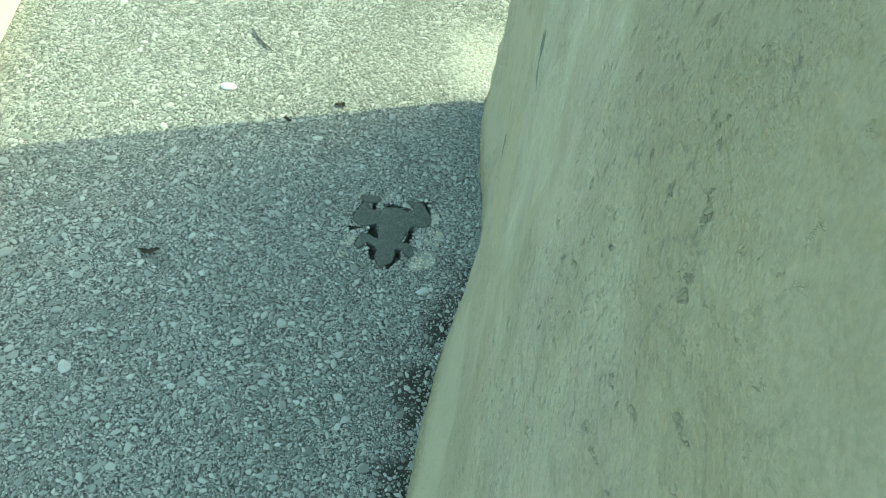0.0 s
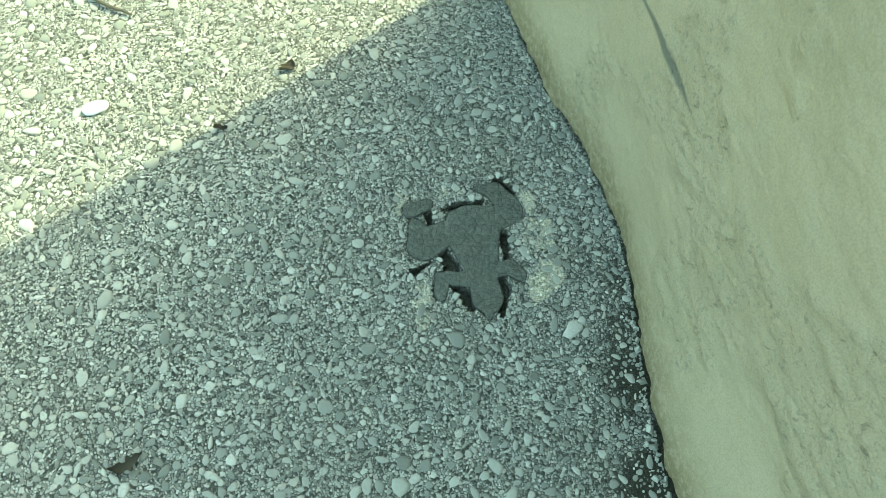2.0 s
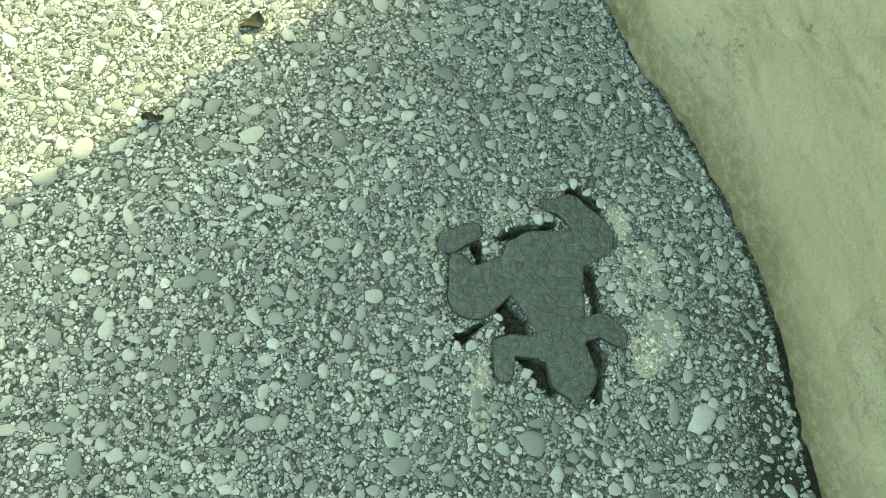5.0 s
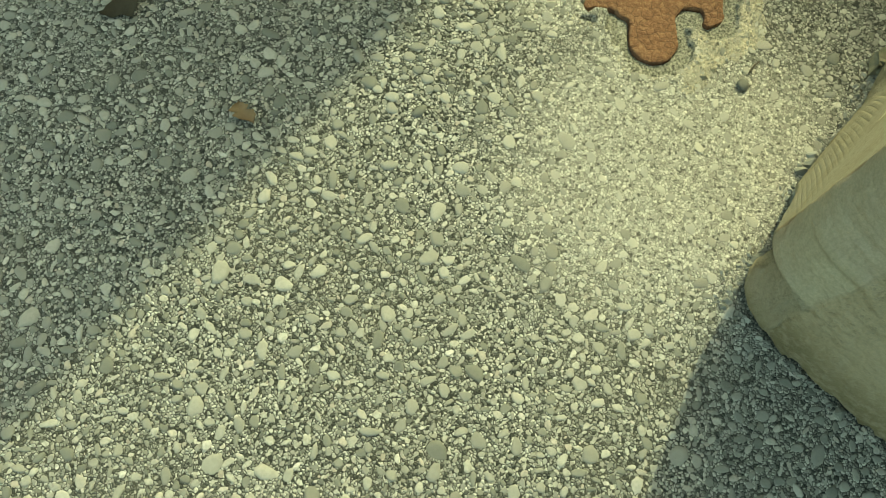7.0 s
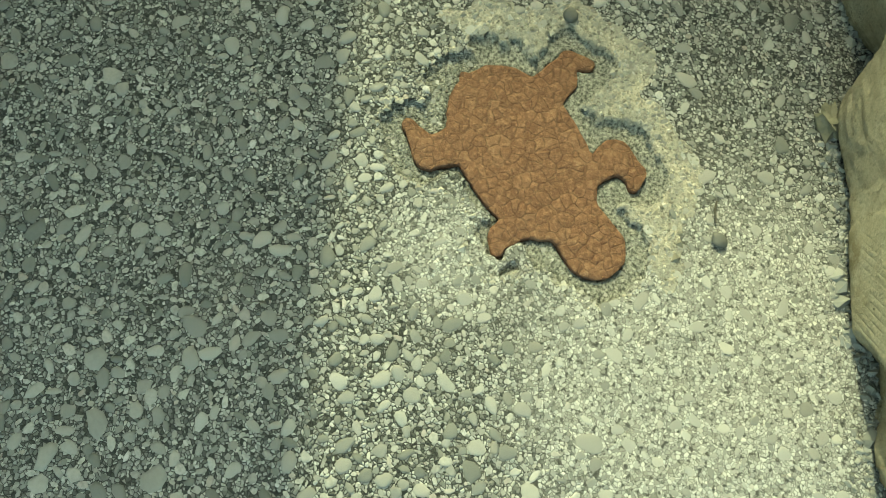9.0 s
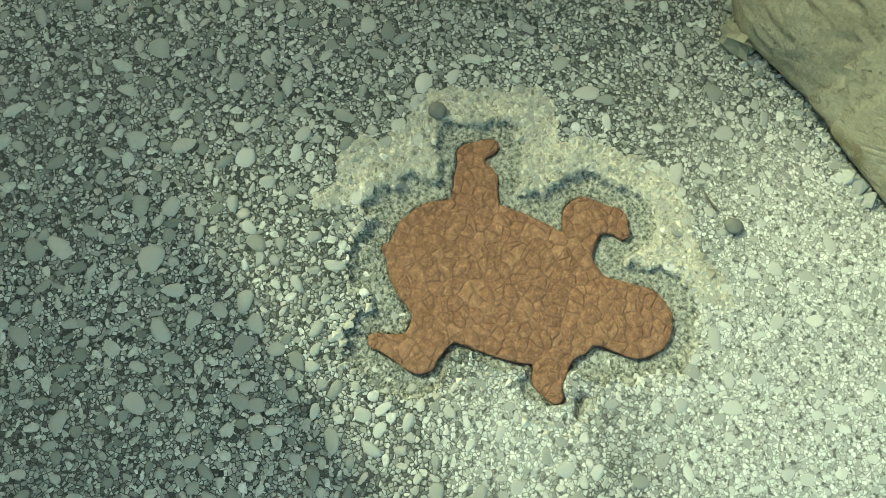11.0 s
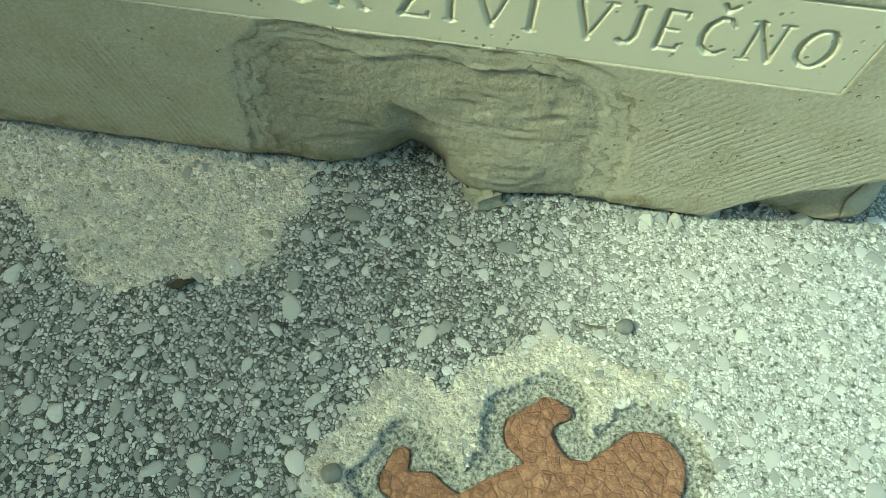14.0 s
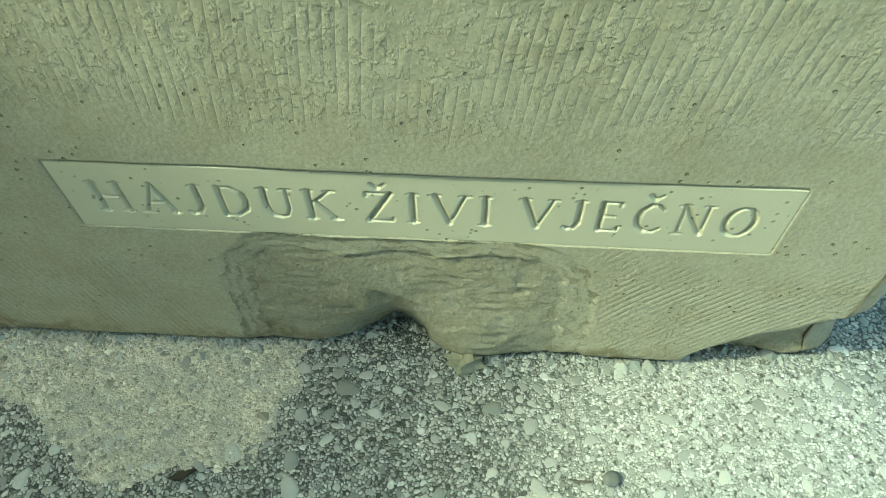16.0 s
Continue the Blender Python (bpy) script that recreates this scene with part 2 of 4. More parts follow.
def make_clay_material(name, low, high, dusty, cracks):
    m = Nodes(name, 0.75)
    warp = m.node("ShaderNodeVectorMath", operation='ADD')
    m.put(warp.inputs[0], m.co)
    shift = m.node("ShaderNodeVectorMath", operation='SCALE')
    blur = m.node("ShaderNodeTexNoise")
    blur.inputs["Scale"].default_value = 70.0
    m.put(blur.inputs["Vector"], m.co)
    m.put(shift.inputs[0], blur.outputs["Color"])
    shift.inputs["Scale"].default_value = 0.008
    m.put(warp.inputs[1], shift.outputs[0])
    at = warp.outputs[0]
    cell = m.voronoi(150.0, 'SMOOTH_F1', vec=at)
    tone = m.node("ShaderNodeSeparateColor")
    m.put(tone.inputs[0], m.voronoi(150.0, out="Color", vec=at))
    col = m.mix(m.noise(35.0, 4), low, high)
    col = m.mix(m.ramp(tone.outputs[0], (0.55, 0.0), (1.0, 0.22)), col, dusty)
    col = m.mix(m.ramp(m.noise(300.0, 6, 0.7), (0.46, 0.0), (0.72, 0.6)), col, dusty)
    ring = m.ramp(m.math('ADD', m.voronoi(150.0, 'DISTANCE_TO_EDGE', vec=at), m.math('MULTIPLY', m.math('SUBTRACT', m.noise(420.0, 4, 0.65), 0.5), 0.16)), (0.0, 1.0), (0.10, 0.0))
    vein = m.math('MULTIPLY', m.ramp(m.voronoi(360.0, 'DISTANCE_TO_EDGE', vec=at), (0.0, 1.0), (0.10, 0.0)), m.ramp(m.noise(70.0, 3), (0.48, 0.0), (0.62, 0.7)))
    ring = m.math('MAXIMUM', ring, vein)
    dark = tuple(c * 0.45 for c in low)
    col = m.mix(m.math('MULTIPLY', ring, m.ramp(m.noise(95.0, 3), (0.36, 0.0), (0.56, cracks))), col, dark)
    h = m.math('ADD', m.math('MULTIPLY', cell, -1.4), m.math('MULTIPLY', m.noise(380.0, 5, 0.65), 1.2))
    h = m.math('SUBTRACT', h, m.math('MULTIPLY', ring, 0.35))
    return m.done(col, m.bump(h, 0.8, 0.0018))


def make_plain_material(name, a, b, scale, rough=0.8, bump=0.4):
    m = Nodes(name, rough)
    n = m.noise(scale, 5)
    return m.done(m.mix(n, a, b), m.bump(m.noise(scale * 3, 4), bump, 0.001))


def make_sand_material():
    m = Nodes("mortar_sand", 0.9)
    rnd = m.node("ShaderNodeNewGeometry").outputs["Random Per Island"]
    col = m.ramp(rnd, (0.0, (0.16, 0.15, 0.115)), (0.3, (0.35, 0.32, 0.25)), (0.8, (0.49, 0.45, 0.355)), (1.0, (0.60, 0.57, 0.48)))
    col = m.mix(m.ramp(m.noise(30.0, 3), (0.42, 0.6), (0.6, 0.0)), col, (0.30, 0.295, 0.26))
    return m.done(col, m.bump(m.noise(900.0, 3), 0.3, 0.0005))


GROUND = make_ground_material()
SAND = make_sand_material()
PEBBLE = make_pebble_material(False)
SINGLE_PEBBLE = make_pebble_material(True)
DUSTY_PEBBLE = make_pebble_material(True, True)
STONE = make_stone_material()
PANEL = make_panel_material()
CLAY = make_clay_material("terracotta", (0.128, 0.060, 0.032), (0.172, 0.084, 0.047), (0.34, 0.205, 0.120), 0.5)
SLATE = make_clay_material("grey_clay", (0.058, 0.064, 0.055), (0.092, 0.098, 0.086), (0.17, 0.175, 0.155), 0.35)
PLASTER = make_plain_material("plaster", (0.28, 0.27, 0.235), (0.36, 0.35, 0.305), 8.0)
KERB = make_plain_material("kerb_stone", (0.42, 0.40, 0.31), (0.52, 0.50, 0.41), 30.0)
TWIG = make_plain_material("bark", (0.03, 0.026, 0.02), (0.13, 0.115, 0.085), 150.0)
LEAF = make_plain_material("dry_leaf", (0.016, 0.015, 0.010), (0.050, 0.042, 0.026), 120.0)
TAN_LEAF = make_plain_material("tan_leaf", (0.13, 0.085, 0.05), (0.22, 0.16, 0.09), 120.0)
WHITE = make_plain_material("white_pebble", (0.74, 0.73, 0.69), (0.84, 0.83, 0.80), 90.0, 0.6)
CHIP = make_plain_material("mossy_stone", (0.10, 0.10, 0.07), (0.27, 0.25, 0.18), 160.0, 0.9, 0.8)
DARKROCK = make_plain_material("dark_pebble", (0.07, 0.072, 0.066), (0.14, 0.14, 0.125), 140.0, 0.6)


# ---- helpers for shapes ----
def smooth(a, b, x):
    t = np.clip((x - a) / (b - a), 0, 1)
    return t * t * (3 - 2 * t)


def value_noise(x, y, seed=0):
    """Smooth noise from -1 to 1 on arrays."""
    xi, yi = np.floor(x).astype(np.int64), np.floor(y).astype(np.int64)
    fx, fy = x - xi, y - yi
    fx, fy = fx * fx * (3 - 2 * fx), fy * fy * (3 - 2 * fy)

    def h(i, j):
        v = (i * 374761393 + j * 668265263 + seed * 974634777) & 0x7FFFFFFF
        v = ((v ^ (v >> 13)) * 1274126177) & 0x7FFFFFFF
        v = v ^ (v >> 16)
        return (v & 0xFFFF) / 32767.5 - 1.0
    return (h(xi, yi) * (1 - fx) + h(xi + 1, yi) * fx) * (1 - fy) + (h(xi, yi + 1) * (1 - fx) + h(xi + 1, yi + 1) * fx) * fy


def fractal(x, y, scale, seed=0, octaves=4):
    total, amp = 0, 0.5
    for k in range(octaves):
        total = total + amp * value_noise(x * scale, y * scale, seed + k)
        scale, amp = scale * 2.03, amp * 0.5
    return total


def capsule(x, y, ax, ay, bx, by, r0, r1=None):
    r1 = r0 if r1 is None else r1
    t = np.clip(((x - ax) * (bx - ax) + (y - ay) * (by - ay)) / ((bx - ax) ** 2 + (by - ay) ** 2), 0, 1)
    return np.hypot(x - ax - t * (bx - ax), y - ay - t * (by - ay)) - (r0 + (r1 - r0) * t)


def soft_min(a, b, k=0.004):
    h = np.clip(0.5 + 0.5 * (b - a) / k, 0, 1)
    return b + (a - b) * h - k * h * (1 - h)


def mesh_object(name, verts, faces, material, shade=True):
    me = bpy.data.meshes.new(name)
    me.from_pydata([tuple(v) for v in verts], [], [tuple(f) for f in faces])
    me.materials.append(material)
    if shade:
        me.polygons.foreach_set("use_smooth", np.ones(len(me.polygons), dtype=bool))
    me.update()
    return new(name, me)


def set_attribute(ob, name, values):
    at = ob.data.attributes.new(name, 'FLOAT', 'POINT')
    at.data.foreach_set("value", np.asarray(values, dtype=np.float32).ravel())


def grid_faces(nu, nv):
    i = np.arange(nu * nv).reshape(nu, nv)
    return np.stack([i[:-1, :-1], i[1:, :-1], i[1:, 1:], i[:-1, 1:]], -1).reshape(-1, 4)


# ---- the two turtles, as distance fields on the ground ----
T2_AT, T2_HEAD = (0.620, 1.638), math.atan2(-0.732, -0.681)
T1_AT, T1_HEAD = (0.370, 1.110), math.atan2(-0.997, -0.08)


def turtle_two(X, Y):
    """Local: X towards the head, Y to the side that faces the stone."""
    d = ((np.abs(X + 0.010) / 0.060) ** 2.3 + (np.abs(Y + 0.0055 + 0.04 * (X + 0.01)) / 0.0385) ** 2.3) ** (1 / 2.3)
    d = (d - 1) * 0.0385
    for c in ((0.040, -0.004, 0.0655, -0.003, 0.0175, 0.0190), (0.025, 0.024, 0.024, 0.042, 0.0085, 0.0110), (0.024, 0.043, 0.040, 0.046, 0.0100, 0.0068),
              (0.040, 0.046, 0.046, 0.041, 0.0060, 0.0036), (-0.034, 0.030, -0.038, 0.042, 0.0125, 0.0120), (-0.038, 0.042, -0.046, 0.055, 0.0110, 0.0062),
              (-0.046, 0.056, -0.036, 0.0645, 0.0062, 0.0040), (-0.034, -0.040, -0.037, -0.055, 0.0125, 0.0100), (-0.037, -0.056, -0.060, -0.0565, 0.0095, 0.0040),
              (0.029, -0.030, 0.030, -0.046, 0.0110, 0.0078), (0.030, -0.048, 0.036, -0.053, 0.0060, 0.0042), (-0.064, -0.009, -0.072, -0.009, 0.0045, 0.0018)):
        d = soft_min(d, capsule(X, Y, *c), 0.002)
    return d


def turtle_one(X, Y):
    d = capsule(X, Y, -0.008, 0.000, 0.024, 0.003, 0.0262, 0.0160)
    for c in ((-0.025, -0.013, -0.025, 0.018, 0.0060, 0.0060), (0.034, 0.002, 0.0570, 0.0035, 0.0115, 0.0140), (0.0570, 0.0035, 0.0730, 0.002, 0.0125, 0.0030), (-0.018, 0.022, -0.023, 0.038, 0.0120, 0.0122),
              (-0.028, 0.040, -0.046, 0.027, 0.0095, 0.0092), (-0.046, 0.027, -0.050, 0.013, 0.0082, 0.0038), (-0.008, -0.026, -0.001, -0.045, 0.0125, 0.0155),
              (-0.001, -0.048, -0.021, -0.050, 0.0125, 0.0062), (0.038, -0.010, 0.033, -0.030, 0.0068, 0.0060), (0.034, -0.034, 0.048, -0.037, 0.0066, 0.0058),
              (0.033, 0.015, 0.031, 0.028, 0.0058, 0.0070), (0.031, 0.028, 0.039, 0.035, 0.0070, 0.0064)):
        d = soft_min(d, capsule(X, Y, *c), 0.001)
    return np.minimum(d, capsule(X, Y, -0.035, -0.053, -0.040, -0.037, 0.0072, 0.0056))


# Black hollows left open between the limbs of the grey figure: ends and radii.
GAPS = ((-0.053, 0.033, -0.043, 0.044, 0.0050, 0.0035), (-0.034, -0.022, -0.036, 0.014, 0.0022, 0.0030), (-0.001, 0.0285, 0.021, 0.0275, 0.0050, 0.0045), (0.010, -0.030, 0.024, -0.024, 0.0040, 0.0062),
        (-0.029, -0.036, -0.013, -0.037, 0.0042, 0.0015), (0.018, -0.044, 0.024, -0.058, 0.0020, 0.0045), (0.039, -0.027, 0.047, -0.020, 0.0020, 0.0036), (0.050, -0.017, 0.064, -0.012, 0.0048, 0.0028),
        (0.040, 0.019, 0.050, 0.022, 0.0026, 0.0048), (0.052, 0.021, 0.073, 0.013, 0.0046, 0.0018))
# Pale cement smeared round the grey figure.
SMEARS = ((-0.032, 0.054, 0.000, 0.060, 0.006, 0.012), (0.000, 0.060, 0.030, 0.060, 0.012, 0.016), (0.030, 0.058, 0.062, 0.044, 0.015, 0.006), (0.048, -0.050, 0.066, -0.056, 0.007, 0.007), (0.064, 0.026, 0.076, -0.008, 0.006, 0.004), (-0.042, -0.060, -0.046, -0.010, 0.005, 0.004))


def local(x, y, at, head):
    c, s = math.cos(head), math.sin(head)
    X = (x - at[0]) * c + (y - at[1]) * s
    return X, -(x - at[0]) * s + (y - at[1]) * c


def dist_two(x, y):
    X, Y = local(x, y, T2_AT, T2_HEAD)
    return turtle_two(X, Y)


def dist_one(x, y):
    X, Y = local(x, y, T1_AT, T1_HEAD)
    return turtle_one(X, Y)


# ---- where the stone meets the ground ----
FO, FD, FN = np.array((0.46, 1.4232)), np.array((0.98794, 0.15486)), np.array((-0.15486, 0.98794))


def shade_face_x(y, z):
    """x of the stone's shaded face."""
    foot = 0.465 + 0.034 * np.exp(-((y - 1.10) / 0.15) ** 2)
    up = 0.470 + 0.027 * smooth(1.42, 1.20, y)
    return foot + (up - foot) * smooth(0.0, 0.14, z)


def inside_stone(x, y, margin=0.0):
    v = (x - FO[0]) * FN[0] + (y - FO[1]) * FN[1]
    return (x > shade_face_x(y, np.zeros_like(y)) - margin) & (v < 0.004 + margin) & (y > 0.15)


# ---- ground zones ----
def cement_zone(x, y):
    a = np.exp(-(((x - 0.50 + 0.05 * fractal(x, y, 9.0, 77, 3)) / 0.148) ** 2 + ((y - 1.51 + 0.05 * fractal(x, y, 9.0, 79, 3)) / 0.125) ** 2))
    b = np.exp(-(((x - 0.545) / 0.05) ** 2 + ((y - 1.67) / 0.055) ** 2) ** 1.3) * 0.7
    return np.clip(np.maximum(a, b) * 1.05, 0, 1)


def mortar_zone(x, y):
    n = fractal(x, y, 38.0, 5)
    d2 = dist_two(x, y) + 0.010 * n
    X2, Y2 = local(x, y, T2_AT, T2_HEAD)
    a = smooth(0.034, 0.029, d2 + 0.007 * fractal(x, y, 110.0, 6)) * smooth(0.004, 0.020, Y2 + 0.016 * n + 0.012 * smooth(-0.05, -0.08, X2))
    X1, Y1 = local(x, y, T1_AT, T1_HEAD)
    b = np.zeros_like(x)
    for c in SMEARS:
        b = np.maximum(b, smooth(0.007, -0.007, capsule(X1, Y1, *c) + 0.016 * n))
    b = b * smooth(0.000, 0.003, dist_one(x, y)) * np.clip(0.62 + 0.9 * fractal(x, y, 75.0, 8, 4), 0, 0.95)
    c = smooth(0.012, 0.0, np.hypot(np.maximum(0.815 - x, 0), np.maximum(y - (1.546 + 0.014 * np.sin((x - 0.83) * 36)), 0)) - 0.012 + 0.020 * n + 0.008 * fractal(x, y, 120.0, 6, 3))
    c = c * (x < 1.6) * (y > 1.3)
    return np.clip(np.maximum(np.maximum(a, b), c), 0, 1)


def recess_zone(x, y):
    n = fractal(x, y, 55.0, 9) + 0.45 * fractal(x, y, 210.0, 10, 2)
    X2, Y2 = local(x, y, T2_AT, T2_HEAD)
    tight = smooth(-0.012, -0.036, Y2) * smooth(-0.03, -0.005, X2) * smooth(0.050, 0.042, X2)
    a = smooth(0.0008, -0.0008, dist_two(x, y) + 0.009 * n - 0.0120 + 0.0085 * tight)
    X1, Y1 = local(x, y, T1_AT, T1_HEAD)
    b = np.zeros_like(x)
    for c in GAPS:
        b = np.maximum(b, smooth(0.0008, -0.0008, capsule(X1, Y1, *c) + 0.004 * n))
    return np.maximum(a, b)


def soil_shade_zone(x, y):
    """Soil along the foot of the shaded face, with contact shade painted in."""
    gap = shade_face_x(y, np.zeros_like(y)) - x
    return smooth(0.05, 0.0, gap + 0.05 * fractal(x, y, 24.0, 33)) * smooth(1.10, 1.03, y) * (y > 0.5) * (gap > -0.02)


def ground_height(x, y):
    z = 0.0016 * fractal(x, y, 14.0, 21) + 0.0008 * fractal(x, y, 90.0, 31, 3)
    z = z + 0.0012 * mortar_zone(x, y) * (0.6 + fractal(x, y, 120.0, 41, 2))
    z = z - (0.0046 + 0.0016 * fractal(x, y, 170.0, 23, 3) + 0.006 * (y < 1.3)) * recess_zone(x, y)
    return z - 0.0048 * smooth(0.0010, -0.0010, dist_one(x, y)) - 0.004 * smooth(0.001, -0.001, dist_two(x, y))


def graded(core, far=400.0):
    """The fine lines of the grid, and ever wider ones out to the horizon."""
    out, d, k = [], 0.005, 0.0
    while k < far:
        d *= 1.45
        k += d
        out.append(k)
    out = np.array(out)
    return np.concatenate([core[0] - out[::-1], core, core[-1] + out])


def build_ground():
    fine, plain = 0.0014, 0.005
    xs = graded(np.concatenate([np.arange(-0.5, 0.28, plain), np.arange(0.28, 0.77, fine), np.arange(0.77, 1.15, plain)]))
    ys = graded(np.concatenate([np.arange(0.45, 1.01, plain), np.arange(1.01, 1.20, fine), np.arange(1.20, 1.50, plain), np.arange(1.50, 1.79, fine), np.arange(1.79, 2.1, plain)]))
    X, Y = np.meshgrid(xs, ys, indexing="ij")
    Z = ground_height(X, Y)
    ob = mesh_object("ground", np.stack([X, Y, Z], -1).reshape(-1, 3), grid_faces(len(xs), len(ys)), GROUND)
    set_attribute(ob, "cement", cement_zone(X, Y))
    set_attribute(ob, "mortar", mortar_zone(X, Y))
    set_attribute(ob, "recess", recess_zone(X, Y))
    set_attribute(ob, "pit_shade", recess_zone(X, Y) * (Y < 1.3))
    set_attribute(ob, "soil_shade", soil_shade_zone(X, Y))
    return tagged(ob, "washed concrete paving with grey pebbles and pale mortar patches", "ground", kind="structure")


ground = build_ground()


def single_pebbles(p, rng):
    """The large pebbles round the second turtle, each a part of the paving."""
    shapes = []
    for k in range(28):
        sides, rings = 9, ((1.0, -0.35), (0.93, 0.10), (0.62, 0.30), (0.25, 0.37))
        rad, ratio = 1 + 0.12 * np.sin(np.arange(sides) * 4.1888 / 3 + rng.uniform(0, 7)) + 0.10 * np.sin(np.arange(sides) * 2.0944 + rng.uniform(0, 7)) + rng.uniform(-0.08, 0.06, sides), rng.uniform(0.5, 0.92)
        pts = [(f * rad[a] * math.cos(a / sides * 6.2832), f * rad[a] * ratio * math.sin(a / sides * 6.2832), h * rng.uniform(0.9, 1.1)) for f, h in rings for a in range(sides)]
        faces = [(r * sides + a, r * sides + (a + 1) % sides, (r + 1) * sides + (a + 1) % sides, (r + 1) * sides + a) for r in range(3) for a in range(sides)]
        faces.append(tuple(3 * sides + a for a in range(sides)))
        me = bpy.data.meshes.new("pebble")
        me.from_pydata(pts, [], faces)
        me.materials.append(DUSTY_PEBBLE if k >= 14 else SINGLE_PEBBLE)
        me.polygons.foreach_set("use_smooth", np.ones(len(me.polygons), dtype=bool))
        shapes.append(me)
    sunk = np.maximum(cement_zone(p[:, 0], p[:, 1]), mortar_zone(p[:, 0], p[:, 1]))
    g = ground_height(p[:, 0], p[:, 1])
    for k, (x, y, r) in enumerate(p.tolist()):
        ob = new("pebble", shapes[k % 14 + (14 if sunk[k] > 0.45 else 0)])
        ob.parent = ground
        flat = float(rng.uniform(0.40, 0.85) * (1 - 0.75 * sunk[k]))
        ob.matrix_world = pose(x, y, float(g[k]), float(rng.normal(0, 5)), float(rng.normal(0, 5)), float(rng.uniform(0, 360))) @ Matrix.Diagonal((r, r, r * flat, 1))


def build_pebbles():
    rng = np.random.default_rng(7)
    x0, y0, x1, y1 = -0.5, 0.42, 1.13, 2.08
    area = (x1 - x0) * (y1 - y0)
    cell = 0.012
    grid, placed = {}, []
    for r_mid, spread, per_m2 in ((0.0061, 0.2, 900), (0.0045, 0.2, 5000), (0.0033, 0.22, 17000), (0.0022, 0.25, 62000), (0.00140, 0.2, 110000)):
        n = int(per_m2 * area)
        px, py = rng.uniform(x0, x1, n), rng.uniform(y0, y1, n)
        pr = r_mid * np.exp(rng.normal(0, spread, n))
        keep = ~inside_stone(px, py, 0.0) & ((dist_two(px, py) > 0.0125 + pr * 0.5) | ((dist_two(px, py) > 0.001 + pr) & (rng.uniform(0, 1, n) < 0.35) & (r_mid < 0.003))) & (dist_one(px, py) > 0.0015 + pr * 0.7) & ((recess_zone(px, py) < 0.3) | (py > 1.3))
        hidden = np.maximum(soil_shade_zone(px, py) * 0.65, np.maximum(cement_zone(px, py) * (0.78 if r_mid > 0.003 else 0.60), mortar_zone(px, py) * (0.7 if r_mid > 0.003 else 0.9)))
        by_stone = (px - FO[0]) * FN[0] + (py - FO[1]) * FN[1]
        if r_mid > 0.003:
            hidden = np.maximum(hidden, 0.75 * smooth(0.19, 0.07, by_stone + 0.05 * fractal(px, py, 12.0, 35)) * (px > 0.5))
        keep &= rng.uniform(0, 1, n) > hidden
        for x, y, r in zip(px[keep].tolist(), py[keep].tolist(), pr[keep].tolist()):
            i, j = int(x / cell + 100), int(y / cell + 100)
            reach = 0.74
            ok = True
            for a in (i - 1, i, i + 1):
                for b in (j - 1, j, j + 1):
                    for qx, qy, qr in grid.get((a, b), ()):
                        if (qx - x) ** 2 + (qy - y) ** 2 < (reach * (qr + r)) ** 2:
                            ok = False
                            break
                    if not ok:
                        break
                if not ok:
                    break
            if ok:
                grid.setdefault((i, j), []).append((x, y, r))
                placed.append((x, y, r))
    p = np.array(placed)
    near = (p[:, 2] > 0.0043) & (np.hypot(p[:, 0] - 0.58, p[:, 1] - 1.62) < 0.27)
    order = np.argsort(np.where(near, np.hypot(p[:, 0] - 0.58, p[:, 1] - 1.62), 9.0))[:300]
    single_pebbles(p[order[near[order]]], rng)
    p = np.delete(p, order[near[order]], axis=0)
    g = ground_height(p[:, 0], p[:, 1])
    sunk = np.maximum(cement_zone(p[:, 0], p[:, 1]), mortar_zone(p[:, 0], p[:, 1]))
    big = p[:, 2] > 0.003
    verts, faces, sizes, dusts, base = [], [], [], [], 0
    for sel, sides, rings in ((big, 8, ((1.0, -0.25), (0.90, 0.14), (0.55, 0.30))), (~big, 6, ((1.0, -0.05),))):
        q, gz, sk = p[sel], g[sel], sunk[sel]
        n = len(q)
        ang = np.arange(sides) / sides * 2 * np.pi + rng.uniform(0, 7, (n, 1))
        rad = q[:, 2:3] * (1 + 0.13 * np.sin(ang * 2 + rng.uniform(0, 7, (n, 1))) + 0.10 * np.sin(ang * 3 + rng.uniform(0, 7, (n, 1))) + rng.uniform(-0.10, 0.08, (n, sides)))
        ratio, turn = rng.uniform(0.42, 0.92, (n, 1)), rng.uniform(0, np.pi, (n, 1))
        ex, ey = rad * np.cos(ang), rad * np.sin(ang) * ratio
        dx, dy = ex * np.cos(turn) - ey * np.sin(turn), ex * np.sin(turn) + ey * np.cos(turn)
        tall = q[:, 2:3] * rng.uniform(0.26, 0.56, (n, 1)) * (1 - 0.75 * sk[:, None])
        tilt = rng.normal(0, 0.10, (n, 2))
        layers = []
        for k, (f, h) in enumerate(rings):
            vx, vy = dx * f, dy * f
            vz = tall * h + (vx * tilt[:, :1] + vy * tilt[:, 1:]) + gz[:, None]
            layers.append(np.stack([q[:, :1] + vx, q[:, 1:2] + vy, vz], -1))
        top = np.stack([q[:, 0], q[:, 1], gz + tall[:, 0] * 0.33], -1)[:, None]
        per = sides * len(rings) + 1
        sizes.append(np.repeat(smooth(0.0030, 0.0050, q[:, 2]), per))
        dusts.append(np.repeat(np.where(mortar_zone(q[:, 0], q[:, 1]) > 0.5, 0.3, sk * 0.85), per))
        verts.append(np.concatenate(layers + [top], 1).reshape(-1, 3))
        tri = []
        for k in range(len(rings) - 1):
            for s in range(sides):
                a, b = k * sides + s, k * sides + (s + 1) % sides
